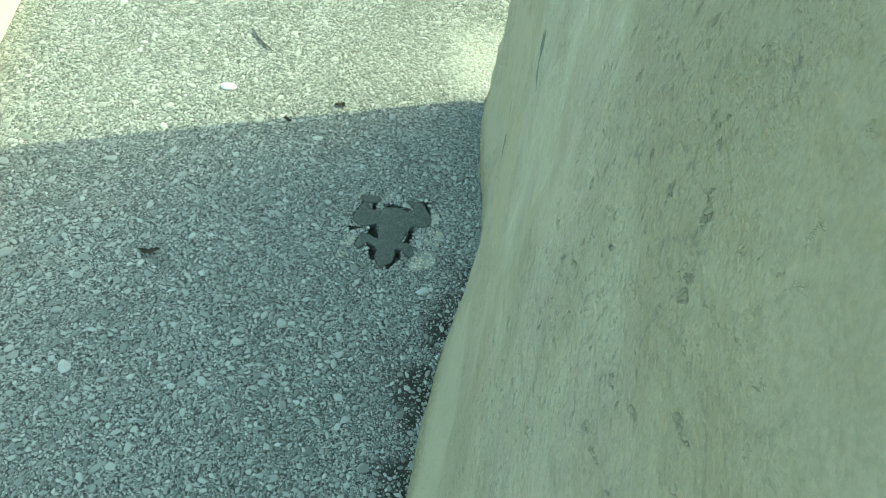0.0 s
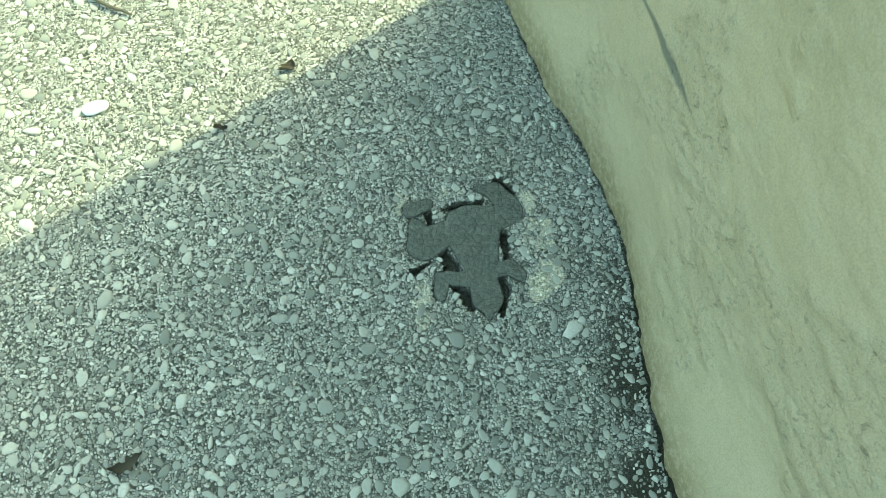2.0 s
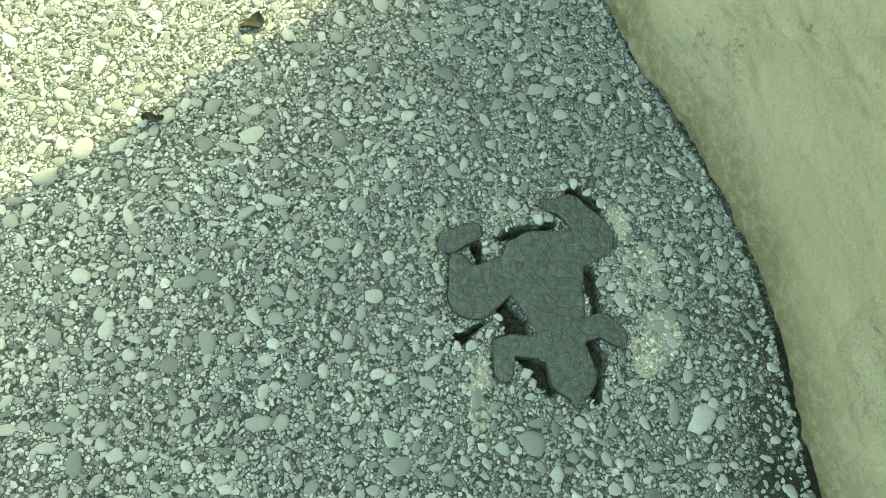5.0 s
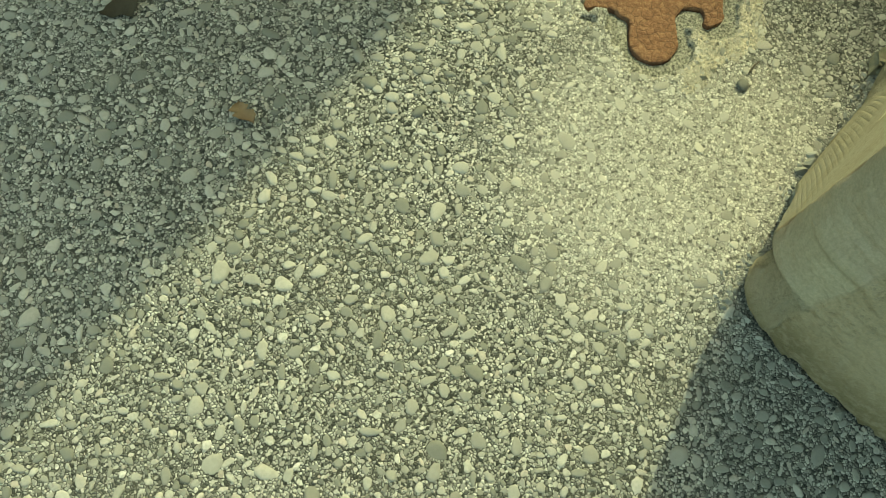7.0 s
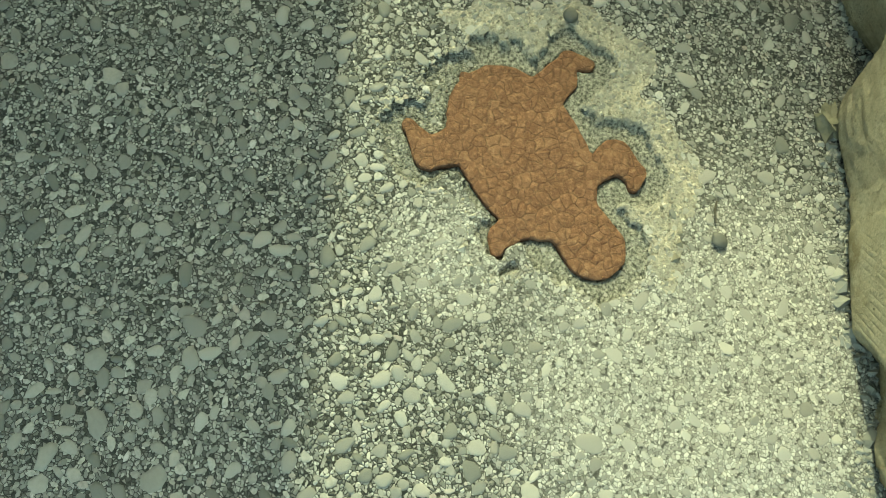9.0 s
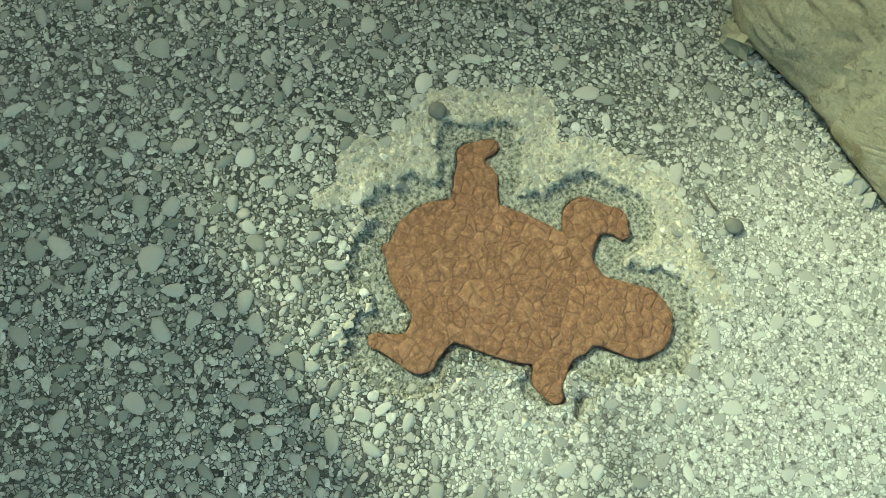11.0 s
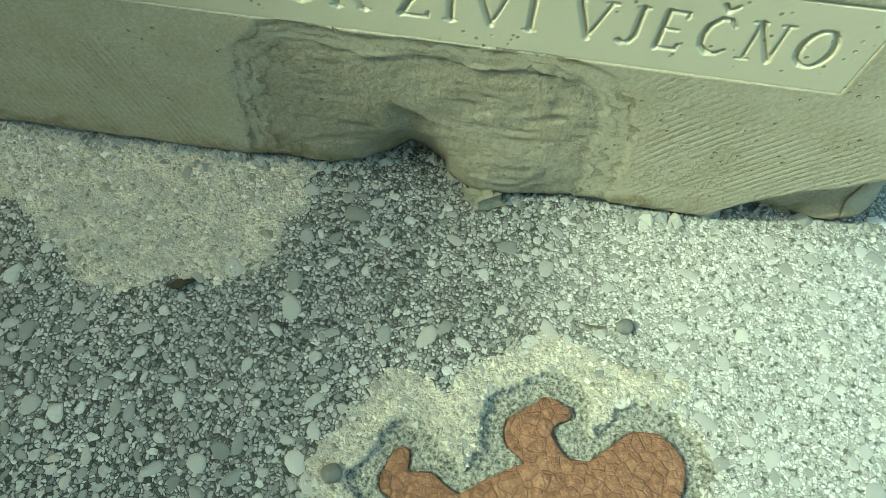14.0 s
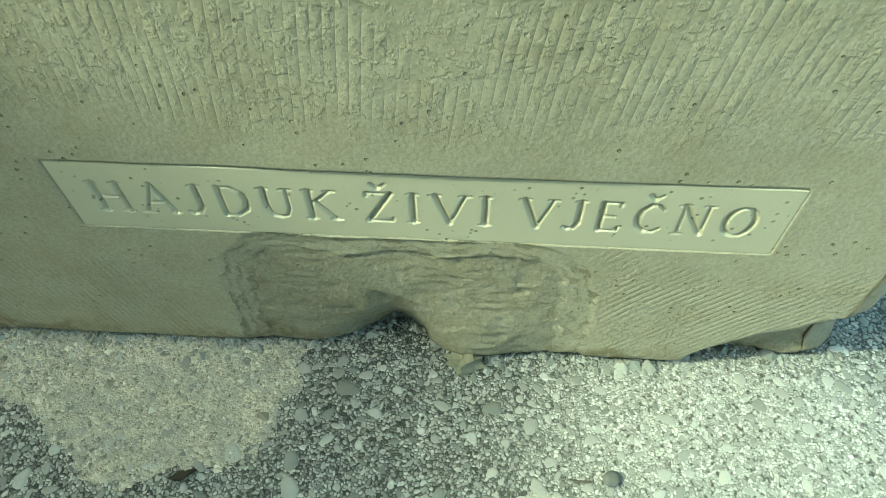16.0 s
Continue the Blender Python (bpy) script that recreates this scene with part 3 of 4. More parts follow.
                tri += [(a, b, b + sides), (a, b + sides, a + sides)]
        last = (len(rings) - 1) * sides
        tri += [(last + s, last + (s + 1) % sides, per - 1) for s in range(sides)]
        faces.append((np.array(tri)[None] + (np.arange(n) * per)[:, None, None]).reshape(-1, 3) + base)
        base += n * per
    ob = mesh_object("pebbles", np.concatenate(verts).tolist(), np.concatenate(faces).tolist(), PEBBLE)
    set_attribute(ob, "size", np.concatenate(sizes))
    set_attribute(ob, "dust", np.concatenate(dusts))
    return tagged(ob, "rounded grey river pebbles set in washed concrete", "pebbles", kind="stuff")


build_pebbles()


# ---- the turtles ----
def build_inlay(name, field, at, head, flip, material, label, relief, low_by):
    """A flat cast figure: cells of a fine grid clipped by the outline, with a rim down into the bed."""
    step, half = 0.0016, 0.1
    n = int(2 * half / step)
    c = np.linspace(-half, half, n + 1)
    GX, GY = np.meshgrid(c, c, indexing="ij")
    D = field(GX, GY) + 0.0012 * fractal(GX, GY, 160.0, 3, 2)
    index, verts, faces, rim = {}, [], [], {}

    def vert(key, x, y):
        if key not in index:
            index[key] = len(verts)
            verts.append((x, y))
        return index[key]

    for i in range(n):
        for j in range(n):
            cs = ((i, j), (i + 1, j), (i + 1, j + 1), (i, j + 1))
            ds = [D[a] for a in cs]
            if min(ds) >= 0:
                continue
            poly, cuts = [], []
            for k in range(4):
                a, b, da, db = cs[k], cs[(k + 1) % 4], ds[k], ds[(k + 1) % 4]
                if da < 0:
                    poly.append(vert(a, GX[a], GY[a]))
                if (da < 0) != (db < 0):
                    t = da / (da - db)
                    v = vert((min(a, b), max(a, b)), GX[a] + t * (GX[b] - GX[a]), GY[a] + t * (GY[b] - GY[a]))
                    poly.append(v)
                    cuts.append((v, da < 0))
            if len(poly) >= 3:
                faces.append(poly)
            if len(cuts) == 2:
                out = cuts[0][0] if cuts[0][1] else cuts[1][0]
                back_in = cuts[1][0] if cuts[0][1] else cuts[0][0]
                rim[out] = back_in
    xy = np.array(verts)
    d = np.minimum(field(xy[:, 0], xy[:, 1]), 0)
    z = 0.0004 + relief * (0.5 * fractal(xy[:, 0], xy[:, 1], 110.0, 13, 3) + 0.6 * fractal(xy[:, 0], xy[:, 1], 30.0, 17, 2)) - 0.0005 * smooth(-0.0012, 0.0, d)
    pts = [(x, y * flip, h) for (x, y), h in zip(verts, z.tolist())]
    low = {}
    for a in list(rim):
        low[a] = len(pts)
        pts.append((verts[a][0], verts[a][1] * flip, -0.016))
    for a, b in rim.items():
        if b in low:
            faces.append([b, a, low[a], low[b]])
    if flip < 0:
        faces = [f[::-1] for f in faces]
    ob = mesh_object(name, pts, faces, material)
    ob.matrix_world = pose(at[0], at[1], low_by, 0, 0, math.degrees(head))
    return tagged(ob, label, "inlay")


build_inlay("turtle_inlay", turtle_two, T2_AT, T2_HEAD, 1, CLAY, "terracotta turtle figure set in a rough mortar bed in the paving", 0.0010, -0.0016)
build_inlay("turtle_inlay", turtle_one, T1_AT, T1_HEAD, 1, SLATE, "dark grey turtle figure set in the shaded paving", 0.0008, -0.0004)


# ---- the carved stone ----
def stone_offset(u, z):
    """How far the inscribed face stands out at u along it and z up."""
    n = fractal(u, z, 30.0, 51)
    off = 0.0525 * z + 0.0022 * fractal(u, z, 7.0, 61, 3) + (0.00015 + 0.0003 * smooth(0.19, 0.21, z)) * fractal(u, z, 160.0, 71, 3)
    off = off - 0.020 * np.exp(-((u - 0.283) / 0.024) ** 2) * smooth(0.052, 0.0, z + 0.008 * n)
    off = off - 0.0035 * smooth(0.012, 0.0, z) * smooth(-0.2, 0.5, n)
    off = off - 0.0045 * smooth(0.007, 0.001, z + 0.006 * n)
    chip = chip_depth(u, z)
    rag = 0.0035 * fractal(u, z, 120.0, 83, 3)
    off = off - 0.0009 * smooth(0.0, 0.0012, chip + rag) - 0.0007 * smooth(0.0, 0.0012, chip - 0.006 + 1.4 * rag) * smooth(0.30, 0.33, u) - 0.0012 * smooth(0.0, 0.0014, chip - 0.014 + 0.006 * n + rag)
    hewn = 1 - 2 * np.abs(fractal(u * 0.7, z * 1.2, 105.0, 81, 5))
    off = off - 0.0013 * smooth(0.012, 0.026, chip) * (0.35 - hewn)
    scoop = np.hypot((u - 0.288) / 0.029, (z - 0.016) / 0.053) + 0.10 * n
    off = off - 0.0055 * smooth(1.03, 0.97, scoop) * smooth(0.296, 0.280, u)
    off = off + 0.007 * np.exp(-((u - 0.235) / 0.03) ** 2 - ((z - 0.02) / 0.03) ** 2)
    off = off - 0.015 * corner_break(u, z)
    panel = (u > PANEL_U0 + 0.001) & (u < PANEL_U1 - 0.001) & (z > PANEL_Z0 + 0.001) & (z < PANEL_Z1 - 0.001)
    return off - 0.006 * panel


def chip_depth(u, z):
    """Distance inside the roughly broken hollow above the foot."""
    n = 0.006 * fractal(u, z, 26.0, 91)
    qx, qz = np.abs(u - 0.270) - (0.103 - 0.05), np.abs(z) - (0.124 - 0.05)
    d = np.hypot(np.maximum(qx, 0), np.maximum(qz, 0)) + np.minimum(np.maximum(qx, qz), 0) - 0.05
    return -(d + n)


def corner_break(u, z):
    line = 0.074 - 0.010 * np.abs(u / 0.03) ** 1.0 * (u > 0) - 5.0 * np.maximum(u - 0.03, 0) ** 2
    line = line + 0.006 * fractal(u, z, 60.0, 95, 3)
    foot = smooth(0.034, 0.020, z + 0.5 * np.maximum(u - 0.02, 0) + 0.014 * fractal(u, z, 45.0, 97, 4))
    return smooth(0.0, 0.0018, line - z) * smooth(0.105, 0.085, u) * (1 - 0.45 * foot)


PANEL_U0, PANEL_U1, PANEL_Z0, PANEL_Z1 = 0.0902, 0.4303, 0.1228, 0.1716


def build_stone():
    """Local axes: x along the inscribed face, y out of it, z up."""
    turn = math.atan2(FD[1], FD[0])
    zs = np.concatenate([np.arange(-0.03, 0.20, 0.0016), np.arange(0.20, 0.30, 0.003), np.arange(0.30, 0.55, 0.003), np.arange(0.55, 0.9, 0.005), np.linspace(0.92, 1.25, 12)])
    ya = np.concatenate([np.linspace(0.15, 0.6, 30)[:-1], np.arange(0.6, 0.897, 0.006), np.arange(0.9, 1.385, 0.003)])
    us = np.concatenate([np.arange(0.030, 0.45, 0.0016), np.arange(0.45, 0.60, 0.003), np.linspace(0.61, 1.25, 40)])
    cols, kinds = [], []
    Z = zs
    for y in ya:                                  # the shaded face
        x = shade_face_x(np.full_like(Z, y), Z) + 0.0035 * fractal(np.full_like(Z, y), Z, 9.0, 101, 3) + (0.0006 + 0.0022 * smooth(0.05, 0.30, fractal(np.full_like(Z, y), Z, 11.0, 131, 5))) * fractal(np.full_like(Z, y), Z, 90.0, 103, 4) + 0.0020 * fractal(np.full_like(Z, y), Z, 24.0, 104, 3)
        x = x + 0.010 * smooth(0.8, 1.25, Z) + 0.007 * smooth(0.012, 0.001, Z + 0.014 * fractal(np.full_like(Z, y), Z, 60.0, 105, 4))
        dx, dy = x - FO[0], y - FO[1]
        cols.append(np.stack([dx * FD[0] + dy * FD[1], dx * FN[0] + dy * FN[1], Z], -1))
        kinds.append(0)
    e0 = cols[-1]
    uu = np.full_like(Z, us[0])
    e1 = np.stack([uu, stone_offset(uu, Z), Z], -1)
    for k in range(1, 24):                        # the rounded corner between the two faces
        t = k / 24
        c = np.stack([np.minimum(e0[:, 0], e1[:, 0]) + 0.002, e1[:, 1] - 0.002, Z], -1)
        b = e0 * (1 - t) ** 2 + c * 2 * t * (1 - t) + e1 * t ** 2
        hurt = 0.5 * corner_break(np.full_like(Z, 0.0), Z) * math.sin(math.pi * t)
        b[:, 0] += 0.005 * hurt
        b[:, 1] -= 0.004 * hurt
        b[:, :2] += ((0.0026 + 0.004 * corner_break(np.full_like(Z, 0.0), Z)) * fractal(np.full_like(Z, t * 0.06), Z, 48.0, 107, 5))[:, None]
        cols.append(b)
        kinds.append(1)
    for u in us:                                  # the inscribed face
        uu = np.full_like(Z, u)
        cols.append(np.stack([uu, stone_offset(uu, Z), Z], -1))
        kinds.append(2)
    last, first = cols[-1], cols[0]
    for t in np.linspace(0, 1, 12)[1:-1]:         # the far side
        m = last * (1 - t) + first * t
        m[:, 0] = np.maximum(m[:, 0], last[:, 0] * (1 - t) ** 2 + first[:, 0] * t + 0.6 * math.sin(math.pi * t))
        cols.append(m)
        kinds.append(3)
    V = np.array(cols)
    nu, nz = V.shape[:2]
    i = np.arange(nu * nz).reshape(nu, nz)
    j = np.roll(i, -1, axis=0)
    quads = np.stack([i[:, :-1], i[:, 1:], j[:, 1:], j[:, :-1]], -1).reshape(-1, 4).tolist()
    quads.append(i[:, -1].tolist()[::-1])
    ob = mesh_object("carved_stone", V.reshape(-1, 3).tolist(), quads, STONE)
    ob.data.polygons[len(quads) - 1].use_smooth = False
    U, ZZ, K = V[:, :, 0], V[:, :, 2], np.array(kinds)[:, None] == 2
    n = fractal(U, ZZ, 18.0, 111)
    set_attribute(ob, "chip", np.maximum(K * smooth(0.012, 0.02, chip_depth(U, ZZ)), (np.array(kinds)[:, None] < 3) * (np.array(kinds)[:, None] > 0) * corner_break(np.where(K, U, 0.0), ZZ)))
    set_attribute(ob, "chipd", np.where(K, np.clip(chip_depth(U, ZZ), -0.05, 0.05), -0.05))
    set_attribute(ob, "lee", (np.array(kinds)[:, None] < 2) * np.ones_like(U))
    set_attribute(ob, "comb_top", K * smooth(0.192, 0.215, ZZ + 0.02 * n))
    set_attribute(ob, "comb_low", K * smooth(0.105, 0.085, ZZ + 0.02 * n) * smooth(0.38, 0.41, U + 0.03 * n))
    set_attribute(ob, "comb_end", K * smooth(0.115, 0.09, ZZ + 0.03 * n - 0.25 * np.maximum(0.06 - U, 0)) * smooth(0.17, 0.15, U + 0.02 * n))
    WY = FO[1] + V[:, :, 0] * FD[1] + V[:, :, 1] * FN[1]
    shaded = np.array(kinds)[:, None] == 0
    mark = smooth(0.0012, -0.0012, np.minimum(capsule(WY, ZZ, 1.092, 0.196, 1.135, 0.196, 0.0008, 0.0042), capsule(WY, ZZ, 1.135, 0.196, 1.210, 0.194, 0.0042, 0.0006)))
    mark = mark + smooth(0.0025, -0.0015, capsule(WY, ZZ, 0.966, 0.434, 1.020, 0.440, 0.003, 0.009))
    rough_spots = smooth(0.05, 0.30, fractal(WY, ZZ, 11.0, 131, 5))
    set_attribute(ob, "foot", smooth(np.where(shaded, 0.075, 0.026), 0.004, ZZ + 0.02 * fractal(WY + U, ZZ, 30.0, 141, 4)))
    set_attribute(ob, "mark", shaded * np.clip(mark, 0, 1))
    rough_spots = np.maximum(rough_spots * 0.7, smooth(0.09, 0.02, capsule(WY, ZZ, 0.71, 0.25, 0.63, 0.74, 0.01) + 0.10 * fractal(WY, ZZ, 16.0, 133, 4)))
    set_attribute(ob, "scar", shaded * rough_spots)
    # Tan deepens towards the foot: warm bounce light put into the colour.
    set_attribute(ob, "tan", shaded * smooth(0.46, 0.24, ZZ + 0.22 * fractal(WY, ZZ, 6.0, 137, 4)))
    ob.matrix_world = pose(FO[0], FO[1], 0, 0, 0, math.degrees(turn))
    return tagged(ob, "large pale limestone block with chiselled faces and a carved inscription", "stone")


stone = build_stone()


def build_rubble():
    """Crumbs of stone and cement packed along the stone's foot."""
    rng = np.random.default_rng(11)
    pts = []
    for u in rng.uniform(-0.005, 0.62, 1500):
        off = float(stone_offset(np.array([u]), np.array([0.004]))[0])
        pts.append(FO + FD * u + FN * (off + rng.exponential(0.0035) - 0.001))
    for y in rng.uniform(0.7, 1.41, 700):
        pts.append(np.array((float(shade_face_x(np.array([y]), np.array([0.002]))[0]) - rng.exponential(0.0028) + 0.002, y)))
    q = np.array(pts)
    n = len(q)
    r = 0.0013 * np.exp(rng.normal(0, 0.45, n))
    unit = np.array(((1, 0, 0), (0.3, 1, 0), (-1, 0.2, 0), (-0.2, -1, 0), (0.1, 0.1, 0.9), (0.6, 0.5, 0.55), (-0.5, -0.5, 0.6)), dtype=float)
    tri = np.array(((0, 1, 5), (1, 4, 5), (0, 5, 4), (1, 2, 4), (2, 6, 4), (2, 3, 6), (3, 4, 6), (3, 0, 4)))
    turn = rng.uniform(0, 7, n)
    v = unit[None] * r[:, None, None] * rng.uniform(0.6, 1.4, (n, 7, 3))
    c, sn = np.cos(turn)[:, None], np.sin(turn)[:, None]
    vx, vy = v[..., 0] * c - v[..., 1] * sn, v[..., 0] * sn + v[..., 1] * c
    g = ground_height(q[:, 0], q[:, 1])[:, None]
    V = np.stack([vx + q[:, :1], vy + q[:, 1:], v[..., 2] + g], -1).reshape(-1, 3)
    F = (tri[None] + (np.arange(n) * 7)[:, None, None]).reshape(-1, 3)
    ob = mesh_object("rubble", V.tolist(), F.tolist(), PEBBLE, False)
    set_attribute(ob, "size", np.full(len(V), 0.9))
    return tagged(ob, "loose crumbs of stone and cement along the block's foot", "rubble", kind="stuff")


build_rubble()


def build_mortar_crumbs():
    """The coarse sand that stands out of the mortar round the figures and by the stone."""
    rng = np.random.default_rng(23)
    n = 60000
    x, y = rng.uniform(0.40, 1.10, n), rng.uniform(1.40, 1.80, n)
    x[:9000], y[:9000] = rng.uniform(0.28, 0.46, 9000), rng.uniform(1.00, 1.20, 9000)
    rim = smooth(0.006, 0.0, np.abs(dist_two(x, y) - 0.014)) * 0.7
    keep = (rng.uniform(0, 1, n) < np.maximum(mortar_zone(x, y) * 0.8, rim)) & (dist_two(x, y) > 0.001) & (dist_one(x, y) > 0.004) & ~inside_stone(x, y) & (recess_zone(x, y) < 0.5)
    q = np.stack([x[keep], y[keep]], -1)
    n = len(q)
    r = 0.00105 * np.exp(rng.normal(0, 0.4, n))
    unit = np.array(((1, 0, 0), (0.3, 1, 0), (-1, 0.2, 0), (-0.2, -1, 0), (0.1, 0.1, 0.8)), dtype=float)
    tri = np.array(((0, 1, 4), (1, 2, 4), (2, 3, 4), (3, 0, 4)))
    turn = rng.uniform(0, 7, n)
    v = unit[None] * r[:, None, None] * rng.uniform(0.6, 1.4, (n, 5, 3))
    c, sn = np.cos(turn)[:, None], np.sin(turn)[:, None]
    vx, vy = v[..., 0] * c - v[..., 1] * sn, v[..., 0] * sn + v[..., 1] * c
    g = ground_height(q[:, 0], q[:, 1])[:, None]
    V = np.stack([vx + q[:, :1], vy + q[:, 1:], v[..., 2] + g - 0.0001], -1).reshape(-1, 3)
    F = (tri[None] + (np.arange(n) * 5)[:, None, None]).reshape(-1, 3)
    ob = mesh_object("mortar_crumbs", V.tolist(), F.tolist(), SAND, False)
    return tagged(ob, "coarse cream sand standing out of the mortar", "sand", kind="stuff")


build_mortar_crumbs()

# Serif capitals as strokes on a box one high: rows of x, y, x, y, width.
LETTERS = {
    "H": (0.82, [(0.12, 0, 0.12, 1, 1), (0.70, 0, 0.70, 1, 1), (0.12, 0.52, 0.70, 0.52, 0.6)], [(0.12, 0), (0.12, 1), (0.70, 0), (0.70, 1)]),
    "A": (0.84, [(0.08, 0, 0.42, 1, 0.6), (0.42, 1, 0.78, 0, 1), (0.21, 0.36, 0.65, 0.36, 0.6)], [(0.08, 0), (0.78, 0)]),
    "J": (0.50, [(0.36, 1, 0.36, 0.22, 1), (0.36, 0.22, 0.26, 0.04, 0.9), (0.26, 0.04, 0.10, 0.0, 0.7), (0.10, 0.0, 0.02, 0.06, 0.9)], [(0.36, 1)]),
    "D": (0.80, [(0.12, 0, 0.12, 1, 1), (0.12, 1, 0.42, 1, 0.6), (0.42, 1, 0.66, 0.80, 0.8), (0.66, 0.80, 0.73, 0.5, 1), (0.73, 0.5, 0.66, 0.2, 1), (0.66, 0.2, 0.42, 0, 0.8), (0.42, 0, 0.12, 0, 0.6)], []),
    "U": (0.78, [(0.12, 1, 0.12, 0.3, 1), (0.12, 0.3, 0.22, 0.06, 0.9), (0.22, 0.06, 0.40, 0, 0.8), (0.40, 0, 0.58, 0.08, 0.7), (0.58, 0.08, 0.66, 0.3, 0.6), (0.66, 0.3, 0.66, 1, 0.6)], [(0.12, 1), (0.66, 1)]),
    "K": (0.78, [(0.12, 0, 0.12, 1, 1), (0.64, 1, 0.13, 0.5, 0.6), (0.26, 0.60, 0.72, 0, 1)], [(0.12, 0), (0.12, 1), (0.72, 0), (0.64, 1)]),
    "Z": (0.72, [(0.06, 1, 0.64, 1, 0.6), (0.64, 1, 0.06, 0, 1), (0.06, 0, 0.66, 0, 0.6), (0.06, 1, 0.05, 0.88, 0.6), (0.66, 0, 0.68, 0.13, 0.6)], []),
    "I": (0.34, [(0.15, 0, 0.15, 1, 1)], [(0.15, 0), (0.15, 1)]),
    "V": (0.80, [(0.04, 1, 0.40, 0, 1), (0.40, 0, 0.76, 1, 0.6)], [(0.04, 1), (0.76, 1)]),
    "E": (0.66, [(0.12, 0, 0.12, 1, 1), (0.12, 1, 0.56, 1, 0.6), (0.12, 0.52, 0.46, 0.52, 0.6), (0.12, 0, 0.58, 0, 0.6), (0.56, 1, 0.57, 0.87, 0.6), (0.58, 0, 0.60, 0.14, 0.6)], []),
    "C": (0.78, [(0.68, 0.82, 0.54, 0.97, 0.7), (0.54, 0.97, 0.34, 0.97, 0.7), (0.34, 0.97, 0.14, 0.76, 0.9), (0.14, 0.76, 0.09, 0.48, 1), (0.09, 0.48, 0.16, 0.2, 1), (0.16, 0.2, 0.36, 0.02, 0.9), (0.36, 0.02, 0.56, 0.03, 0.7), (0.56, 0.03, 0.70, 0.16, 0.6)], []),
    "N": (0.86, [(0.12, 0, 0.12, 1, 0.6), (0.12, 1, 0.72, 0, 1), (0.72, 0, 0.72, 1, 0.6)], [(0.12, 0), (0.72, 1), (0.10, 1)]),
    "O": (0.86, [], []),
}
CARON = [(-0.14, 1.32, 0.0, 1.16, 0.8), (0.0, 1.16, 0.16, 1.32, 0.6)]
# Each word: its first letter's left edge along the panel, its right edge, and the letters.
WORDS = (("HAJDUK", 0.0155, 0.1320), ("Z^IVI", 0.1450, 0.2050), ("VJEC^NO", 0.2185, 0.3250))


def word_strokes(text, left, right, low, high):
    names = [c for c in text if c != "^"]
    gap = 0.30
    total = sum(LETTERS[c][0] for c in names) + gap * (len(names) - 1)
    k, x, out = (right - left) / total, left, []
    h = high - low
    for pos, c in enumerate(text):
        if c == "^":
            continue
        width, strokes, serifs = LETTERS[c]
        rows = list(strokes)
        rows += [(sx - 0.13, sy, sx + 0.13, sy, 0.5) for sx, sy in serifs]
        if c == "O":
            ring = [(0.43 + 0.36 * math.cos(a * math.pi / 8), 0.5 + 0.5 * math.sin(a * math.pi / 8)) for a in range(17)]
            rows += [(*ring[a], *ring[a + 1], 0.65 + 0.4 * abs(math.cos((a + 0.5) * math.pi / 8))) for a in range(16)]
        if text[pos + 1:pos + 2] == "^":
            rows += [(a + width * 0.5, b, d + width * 0.5, e, w) for a, b, d, e, w in CARON]
        out += [(x + a * k, low + b * h, x + d * k, low + e * h, w) for a, b, d, e, w in rows]
        x += (width + gap) * k
    return out


def build_panel():
    """The smoothed band with its V-cut letters; x runs as one reads."""
    wide, tall = PANEL_U1 - PANEL_U0, PANEL_Z1 - PANEL_Z0
    xs, ys = np.arange(0, wide + 1e-6, 0.00055), np.arange(0, tall + 1e-6, 0.00055)
    X, Y = np.meshgrid(xs, ys, indexing="ij")
    depth = np.zeros_like(X)
    half = 0.0017
    for word, left, right in WORDS:
        for ax, ay, bx, by, w in word_strokes(word, left, right, 0.0140, 0.0345):
            pad = 0.004
            a = slice(*np.searchsorted(xs, (min(ax, bx) - pad, max(ax, bx) + pad)))
            b = slice(*np.searchsorted(ys, (min(ay, by) - pad, max(ay, by) + pad)))
            d = capsule(X[a, b], Y[a, b], ax, ay, bx + 1e-7, by, 0.0)
            depth[a, b] = np.maximum(depth[a, b], np.clip(half * w - d, 0, None) * 1.5)
    depth = np.minimum(depth, 0.0021)
    rim = np.minimum(np.minimum(X, wide - X), np.minimum(Y, tall - Y))
    out = 0.0525 * (Y + PANEL_Z0) - 0.0003 + 0.0004 * fractal(X, Y, 12.0, 121, 2) - depth - 0.0016 * smooth(0.0008, 0.0, rim)
    V = np.stack([PANEL_U1 - X, out, PANEL_Z0 + Y], -1).reshape(-1, 3)
    ob = mesh_object("inscription_panel", V.tolist(), grid_faces(len(xs), len(ys)).tolist(), PANEL)
    ob.parent = stone
    ob["label"] = "smooth pale band with carved serif capitals"
    return ob


build_panel()


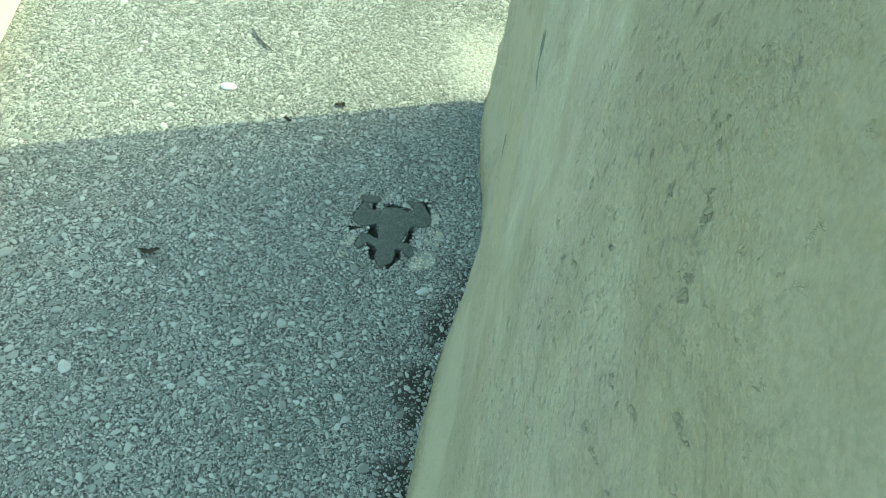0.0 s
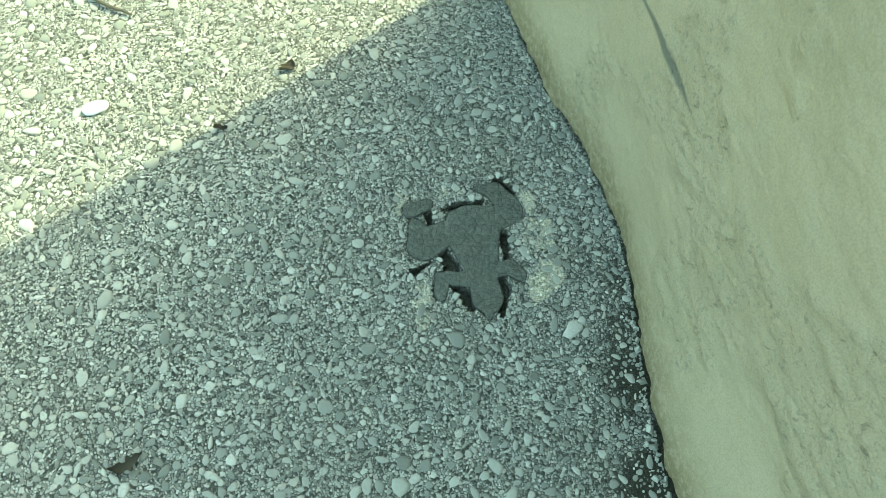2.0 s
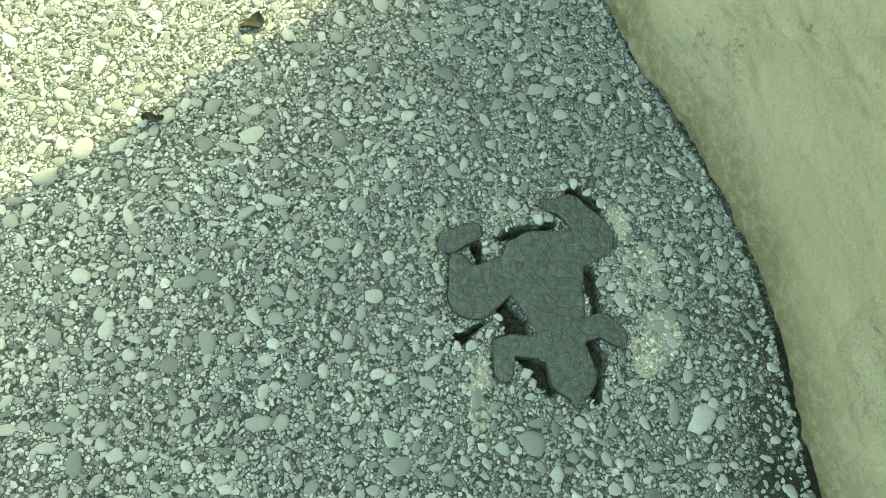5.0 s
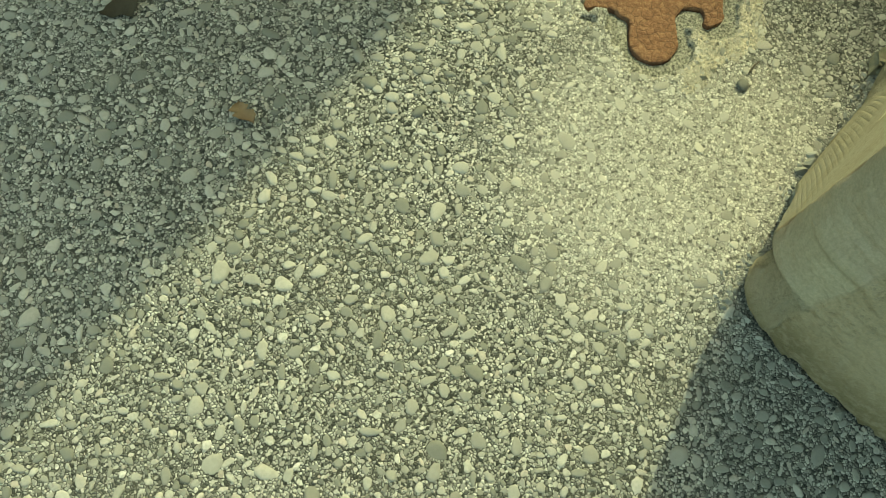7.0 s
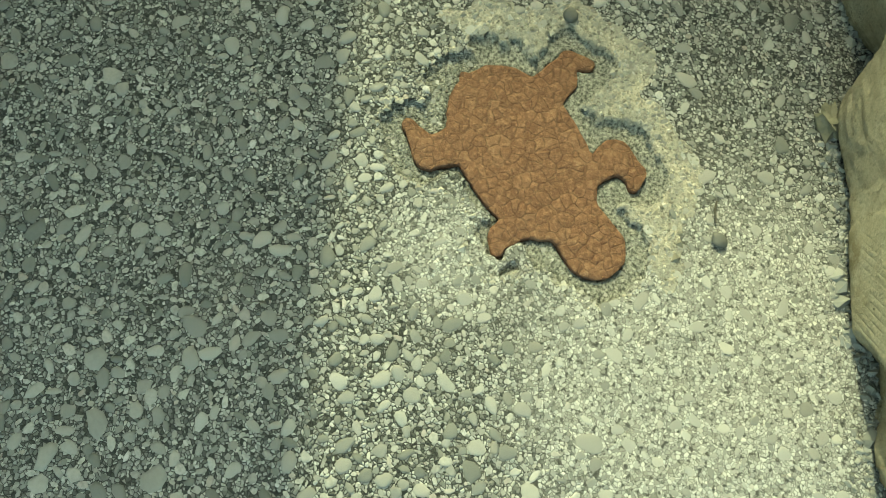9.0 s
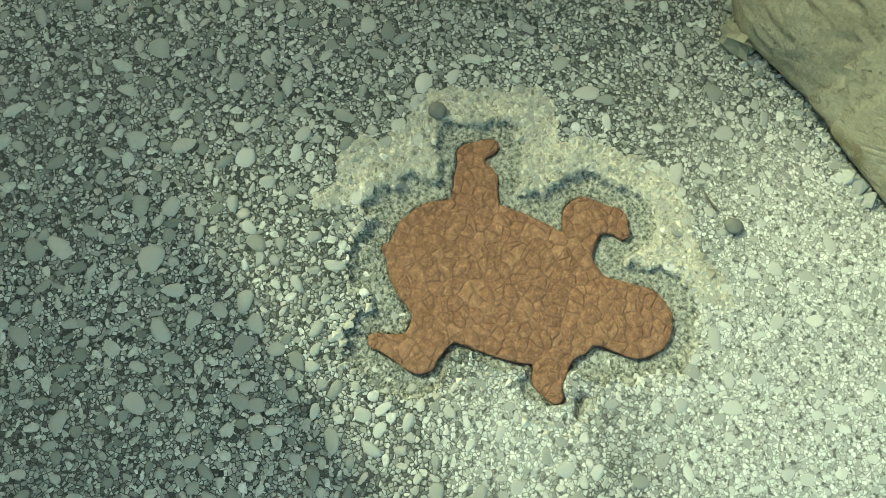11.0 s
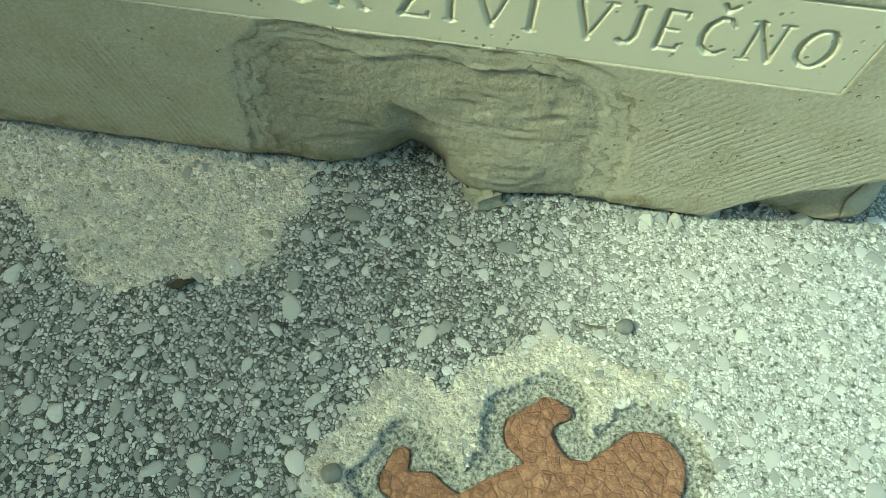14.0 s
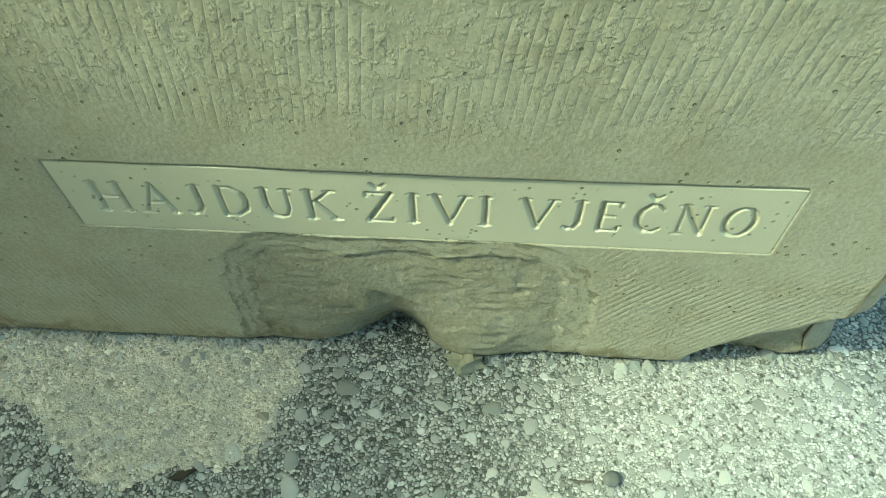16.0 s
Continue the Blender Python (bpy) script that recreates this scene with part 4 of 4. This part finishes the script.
# ---- two plain unseen walls added to throw shade, and a pale kerb ----
# Added out of view; its top edge throws the second shadow.
def build_shadow_wall():
    high, slope = 1.3, math.atan2(0.195, 1.0)
    reach = high / math.tan(radians(SUN_EL))
    shift = reach * math.sin(radians(SUN_AZ) - slope)
    bm = bmesh.new()
    bmesh.ops.create_cube(bm, size=1.0)
    bmesh.ops.scale(bm, vec=(5.0, 0.25, high), verts=bm.verts)
    bmesh.ops.translate(bm, vec=(2.5, 0.125, high / 2), verts=bm.verts)
    bmesh.ops.bevel(bm, geom=bm.edges[:], offset=0.004, segments=2)
    me = bpy.data.meshes.new("added_shadow_wall")
    bm.to_mesh(me)
    me.materials.append(PLASTER)
    ob = new("added_shadow_wall", me)
    ob.matrix_world = pose(0.37 - shift * math.sin(slope), 1.713 + shift * math.cos(slope), 0, 0, 0, math.degrees(slope))
    return tagged(ob, "plain pale wall added out of view to throw the second shadow", "wall", kind="structure")


build_shadow_wall()


def build_soft_shade_wall():
    """High added wall, unseen; its soft shade edge falls on the inscribed side."""
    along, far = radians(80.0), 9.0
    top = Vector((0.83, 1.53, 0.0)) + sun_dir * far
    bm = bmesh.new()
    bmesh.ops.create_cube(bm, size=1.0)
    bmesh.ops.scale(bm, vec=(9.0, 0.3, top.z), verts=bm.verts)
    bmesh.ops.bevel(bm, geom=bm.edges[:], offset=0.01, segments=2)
    me = bpy.data.meshes.new("added_soft_shade_wall")
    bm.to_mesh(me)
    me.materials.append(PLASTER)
    ob = new("added_soft_shade_wall", me)
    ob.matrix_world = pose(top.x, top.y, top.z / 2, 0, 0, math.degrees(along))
    return tagged(ob, "high plain wall added out of view to cast soft shade", "wall", kind="structure")


build_soft_shade_wall()


def build_kerb():
    bm = bmesh.new()
    bmesh.ops.create_cube(bm, size=1.0)
    bmesh.ops.scale(bm, vec=(0.30, 1.8, 0.07), verts=bm.verts)
    bmesh.ops.bevel(bm, geom=bm.edges[:], offset=0.006, segments=3)
    me = bpy.data.meshes.new("kerb")
    bm.to_mesh(me)
    me.materials.append(KERB)
    ob = new("kerb", me)
    ob.matrix_world = pose(-0.355 - 0.15, 1.42 + 0.0, 0.025, 0, 0, 12)
    return tagged(ob, "pale smooth stone kerb at the edge of the paving", "kerb", kind="structure")


build_kerb()


# ---- small loose things ----
def blob(name, at, size, turn, material, label, category, seed, sink=0.35):
    bm = bmesh.new()
    bmesh.ops.create_icosphere(bm, subdivisions=3, radius=1.0)
    for v in bm.verts:
        k = 1 + 0.16 * noise.noise(v.co * 1.3 + Vector((seed, 0, 0))) + 0.05 * noise.noise(v.co * 4 + Vector((0, seed, 0)))
        v.co = Vector((v.co.x * size[0], v.co.y * size[1], v.co.z * size[2])) * k
    me = bpy.data.meshes.new(name)
    bm.to_mesh(me)
    me.materials.append(material)
    for p in me.polygons:
        p.use_smooth = True
    ob = new(name, me)
    ob.matrix_world = pose(at[0], at[1], size[2] * (1 - sink), 0, 0, turn)
    return tagged(ob, label, category)


blob("pebble", (0.050, 1.315), (0.0128, 0.0064, 0.005), 8, WHITE, "single bright white pebble lying in sunlit paving", "pebble", 1, 0.6)
blob("pebble", (0.597, 1.521), (0.0052, 0.0045, 0.0026), 60, DARKROCK, "small dark pebble set in pale cement", "pebble", 2)
blob("pebble", (0.721, 1.640), (0.0056, 0.0048, 0.0036), 30, DARKROCK, "small dark pebble at the mortar's edge", "pebble", 3)


def leaf(name, at, length, width, turn, material, label, seed):
    """A curled scrap of dry leaf with thickness."""
    n, w = 12, 5
    top, rng = [], random.Random(seed)
    for i in range(n + 1):
        t = i / n
        half = width / 2 * math.sin(math.pi * min(max(t, 0.03), 0.97)) * (0.55 + 0.75 * rng.random())
        for j in range(w + 1):
            s = j / w * 2 - 1
            top.append(((t - 0.5) * length, s * half + 0.25 * width * math.sin(t * 4 + seed), 0.0022 + 0.0022 * s * s + 0.0016 * math.sin(t * 5 + seed)))
    verts = top + [(x, y, z - 0.0006) for x, y, z in top]
    k = len(top)
    faces = grid_faces(n + 1, w + 1).tolist()
    faces = [f for f in faces] + [[a + k for a in f[::-1]] for f in faces]
    ob = mesh_object(name, verts, faces, material)
    ob.matrix_world = pose(at[0], at[1], 0.001, 0, 0, turn)
    return tagged(ob, label, "leaf")


leaf("leaf_scrap", (0.163, 1.269), 0.012, 0.008, 20, LEAF, "tiny dark scrap of leaf at the shadow's edge", 1)
leaf("leaf_scrap", (0.234, 1.327), 0.017, 0.012, 50, LEAF, "small dark scrap of leaf on sunlit paving", 2)
leaf("leaf_scrap", (0.057, 0.982), 0.028, 0.011, 10, LEAF, "dark dry leaf scrap on shaded paving", 3)
leaf("dry_leaf", (0.277, 1.876), 0.044, 0.030, -15, LEAF, "dark brown withered leaf on shaded paving", 4)
leaf("dry_leaf", (0.292, 1.738), 0.020, 0.014, 70, TAN_LEAF, "small tan dry leaf on paving", 5)
leaf("leaf_scrap", (0.834, 1.571), 0.016, 0.006, 30, LEAF, "thin dark scrap of leaf on paving", 6)


def twig(at, end, radius, label, seed):
    cu = bpy.data.curves.new("twig", 'CURVE')
    cu.dimensions, cu.bevel_depth, cu.bevel_resolution, cu.use_fill_caps = '3D', radius, 2, True
    sp = cu.splines.new('POLY')
    rng, n = random.Random(seed), 9
    sp.points.add(n - 1)
    a, b = Vector((*at, 0)), Vector((*end, 0))
    side = Vector((-(b - a).y, (b - a).x, 0))
    for i, p in enumerate(sp.points):
        t = i / (n - 1)
        q = a.lerp(b, t) + side * (-0.05 * math.sin(math.pi * t) + 0.02 * (rng.random() - 0.5))
        p.co = (q.x, q.y, radius * 1.3 + 0.0015, 1)
        p.radius = 0.45 + 0.75 * math.sin(math.pi * (0.12 + 0.8 * t))
    cu.materials.append(TWIG)
    ob = new("twig", cu)
    return tagged(ob, label, "twig")


twig((0.621, 1.527), (0.607, 1.525), 0.0006, "thin short dark twig on pale cement", 2)
twig((0.040, 1.464), (0.092, 1.418), 0.0017, "short curved dark twig on sunlit paving", 1)


def rock_chip(at, size, turn, label, seed):
    bm = bmesh.new()
    bmesh.ops.create_cube(bm, size=1.0)
    bmesh.ops.subdivide_edges(bm, edges=bm.edges[:], cuts=3, use_grid_fill=True)
    for v in bm.verts:
        d = noise.noise(v.co * 2.6 + Vector((seed, seed, 0))) * 0.9 + noise.noise(v.co * 7) * 0.25
        v.co = Vector((v.co.x * size[0], v.co.y * size[1], v.co.z * size[2])) * (1 + d)
    me = bpy.data.meshes.new("rock_chip")
    bm.to_mesh(me)
    me.materials.append(CHIP)
    ob = new("rock_chip", me)
    ob.matrix_world = pose(at[0], at[1], size[2] * 0.42, 8, 12, turn)
    return tagged(ob, label, "rock chip")


rock_chip((0.692, 1.466), (0.016, 0.011, 0.009), 35, "broken limestone chip lying at the stone's foot", 5)
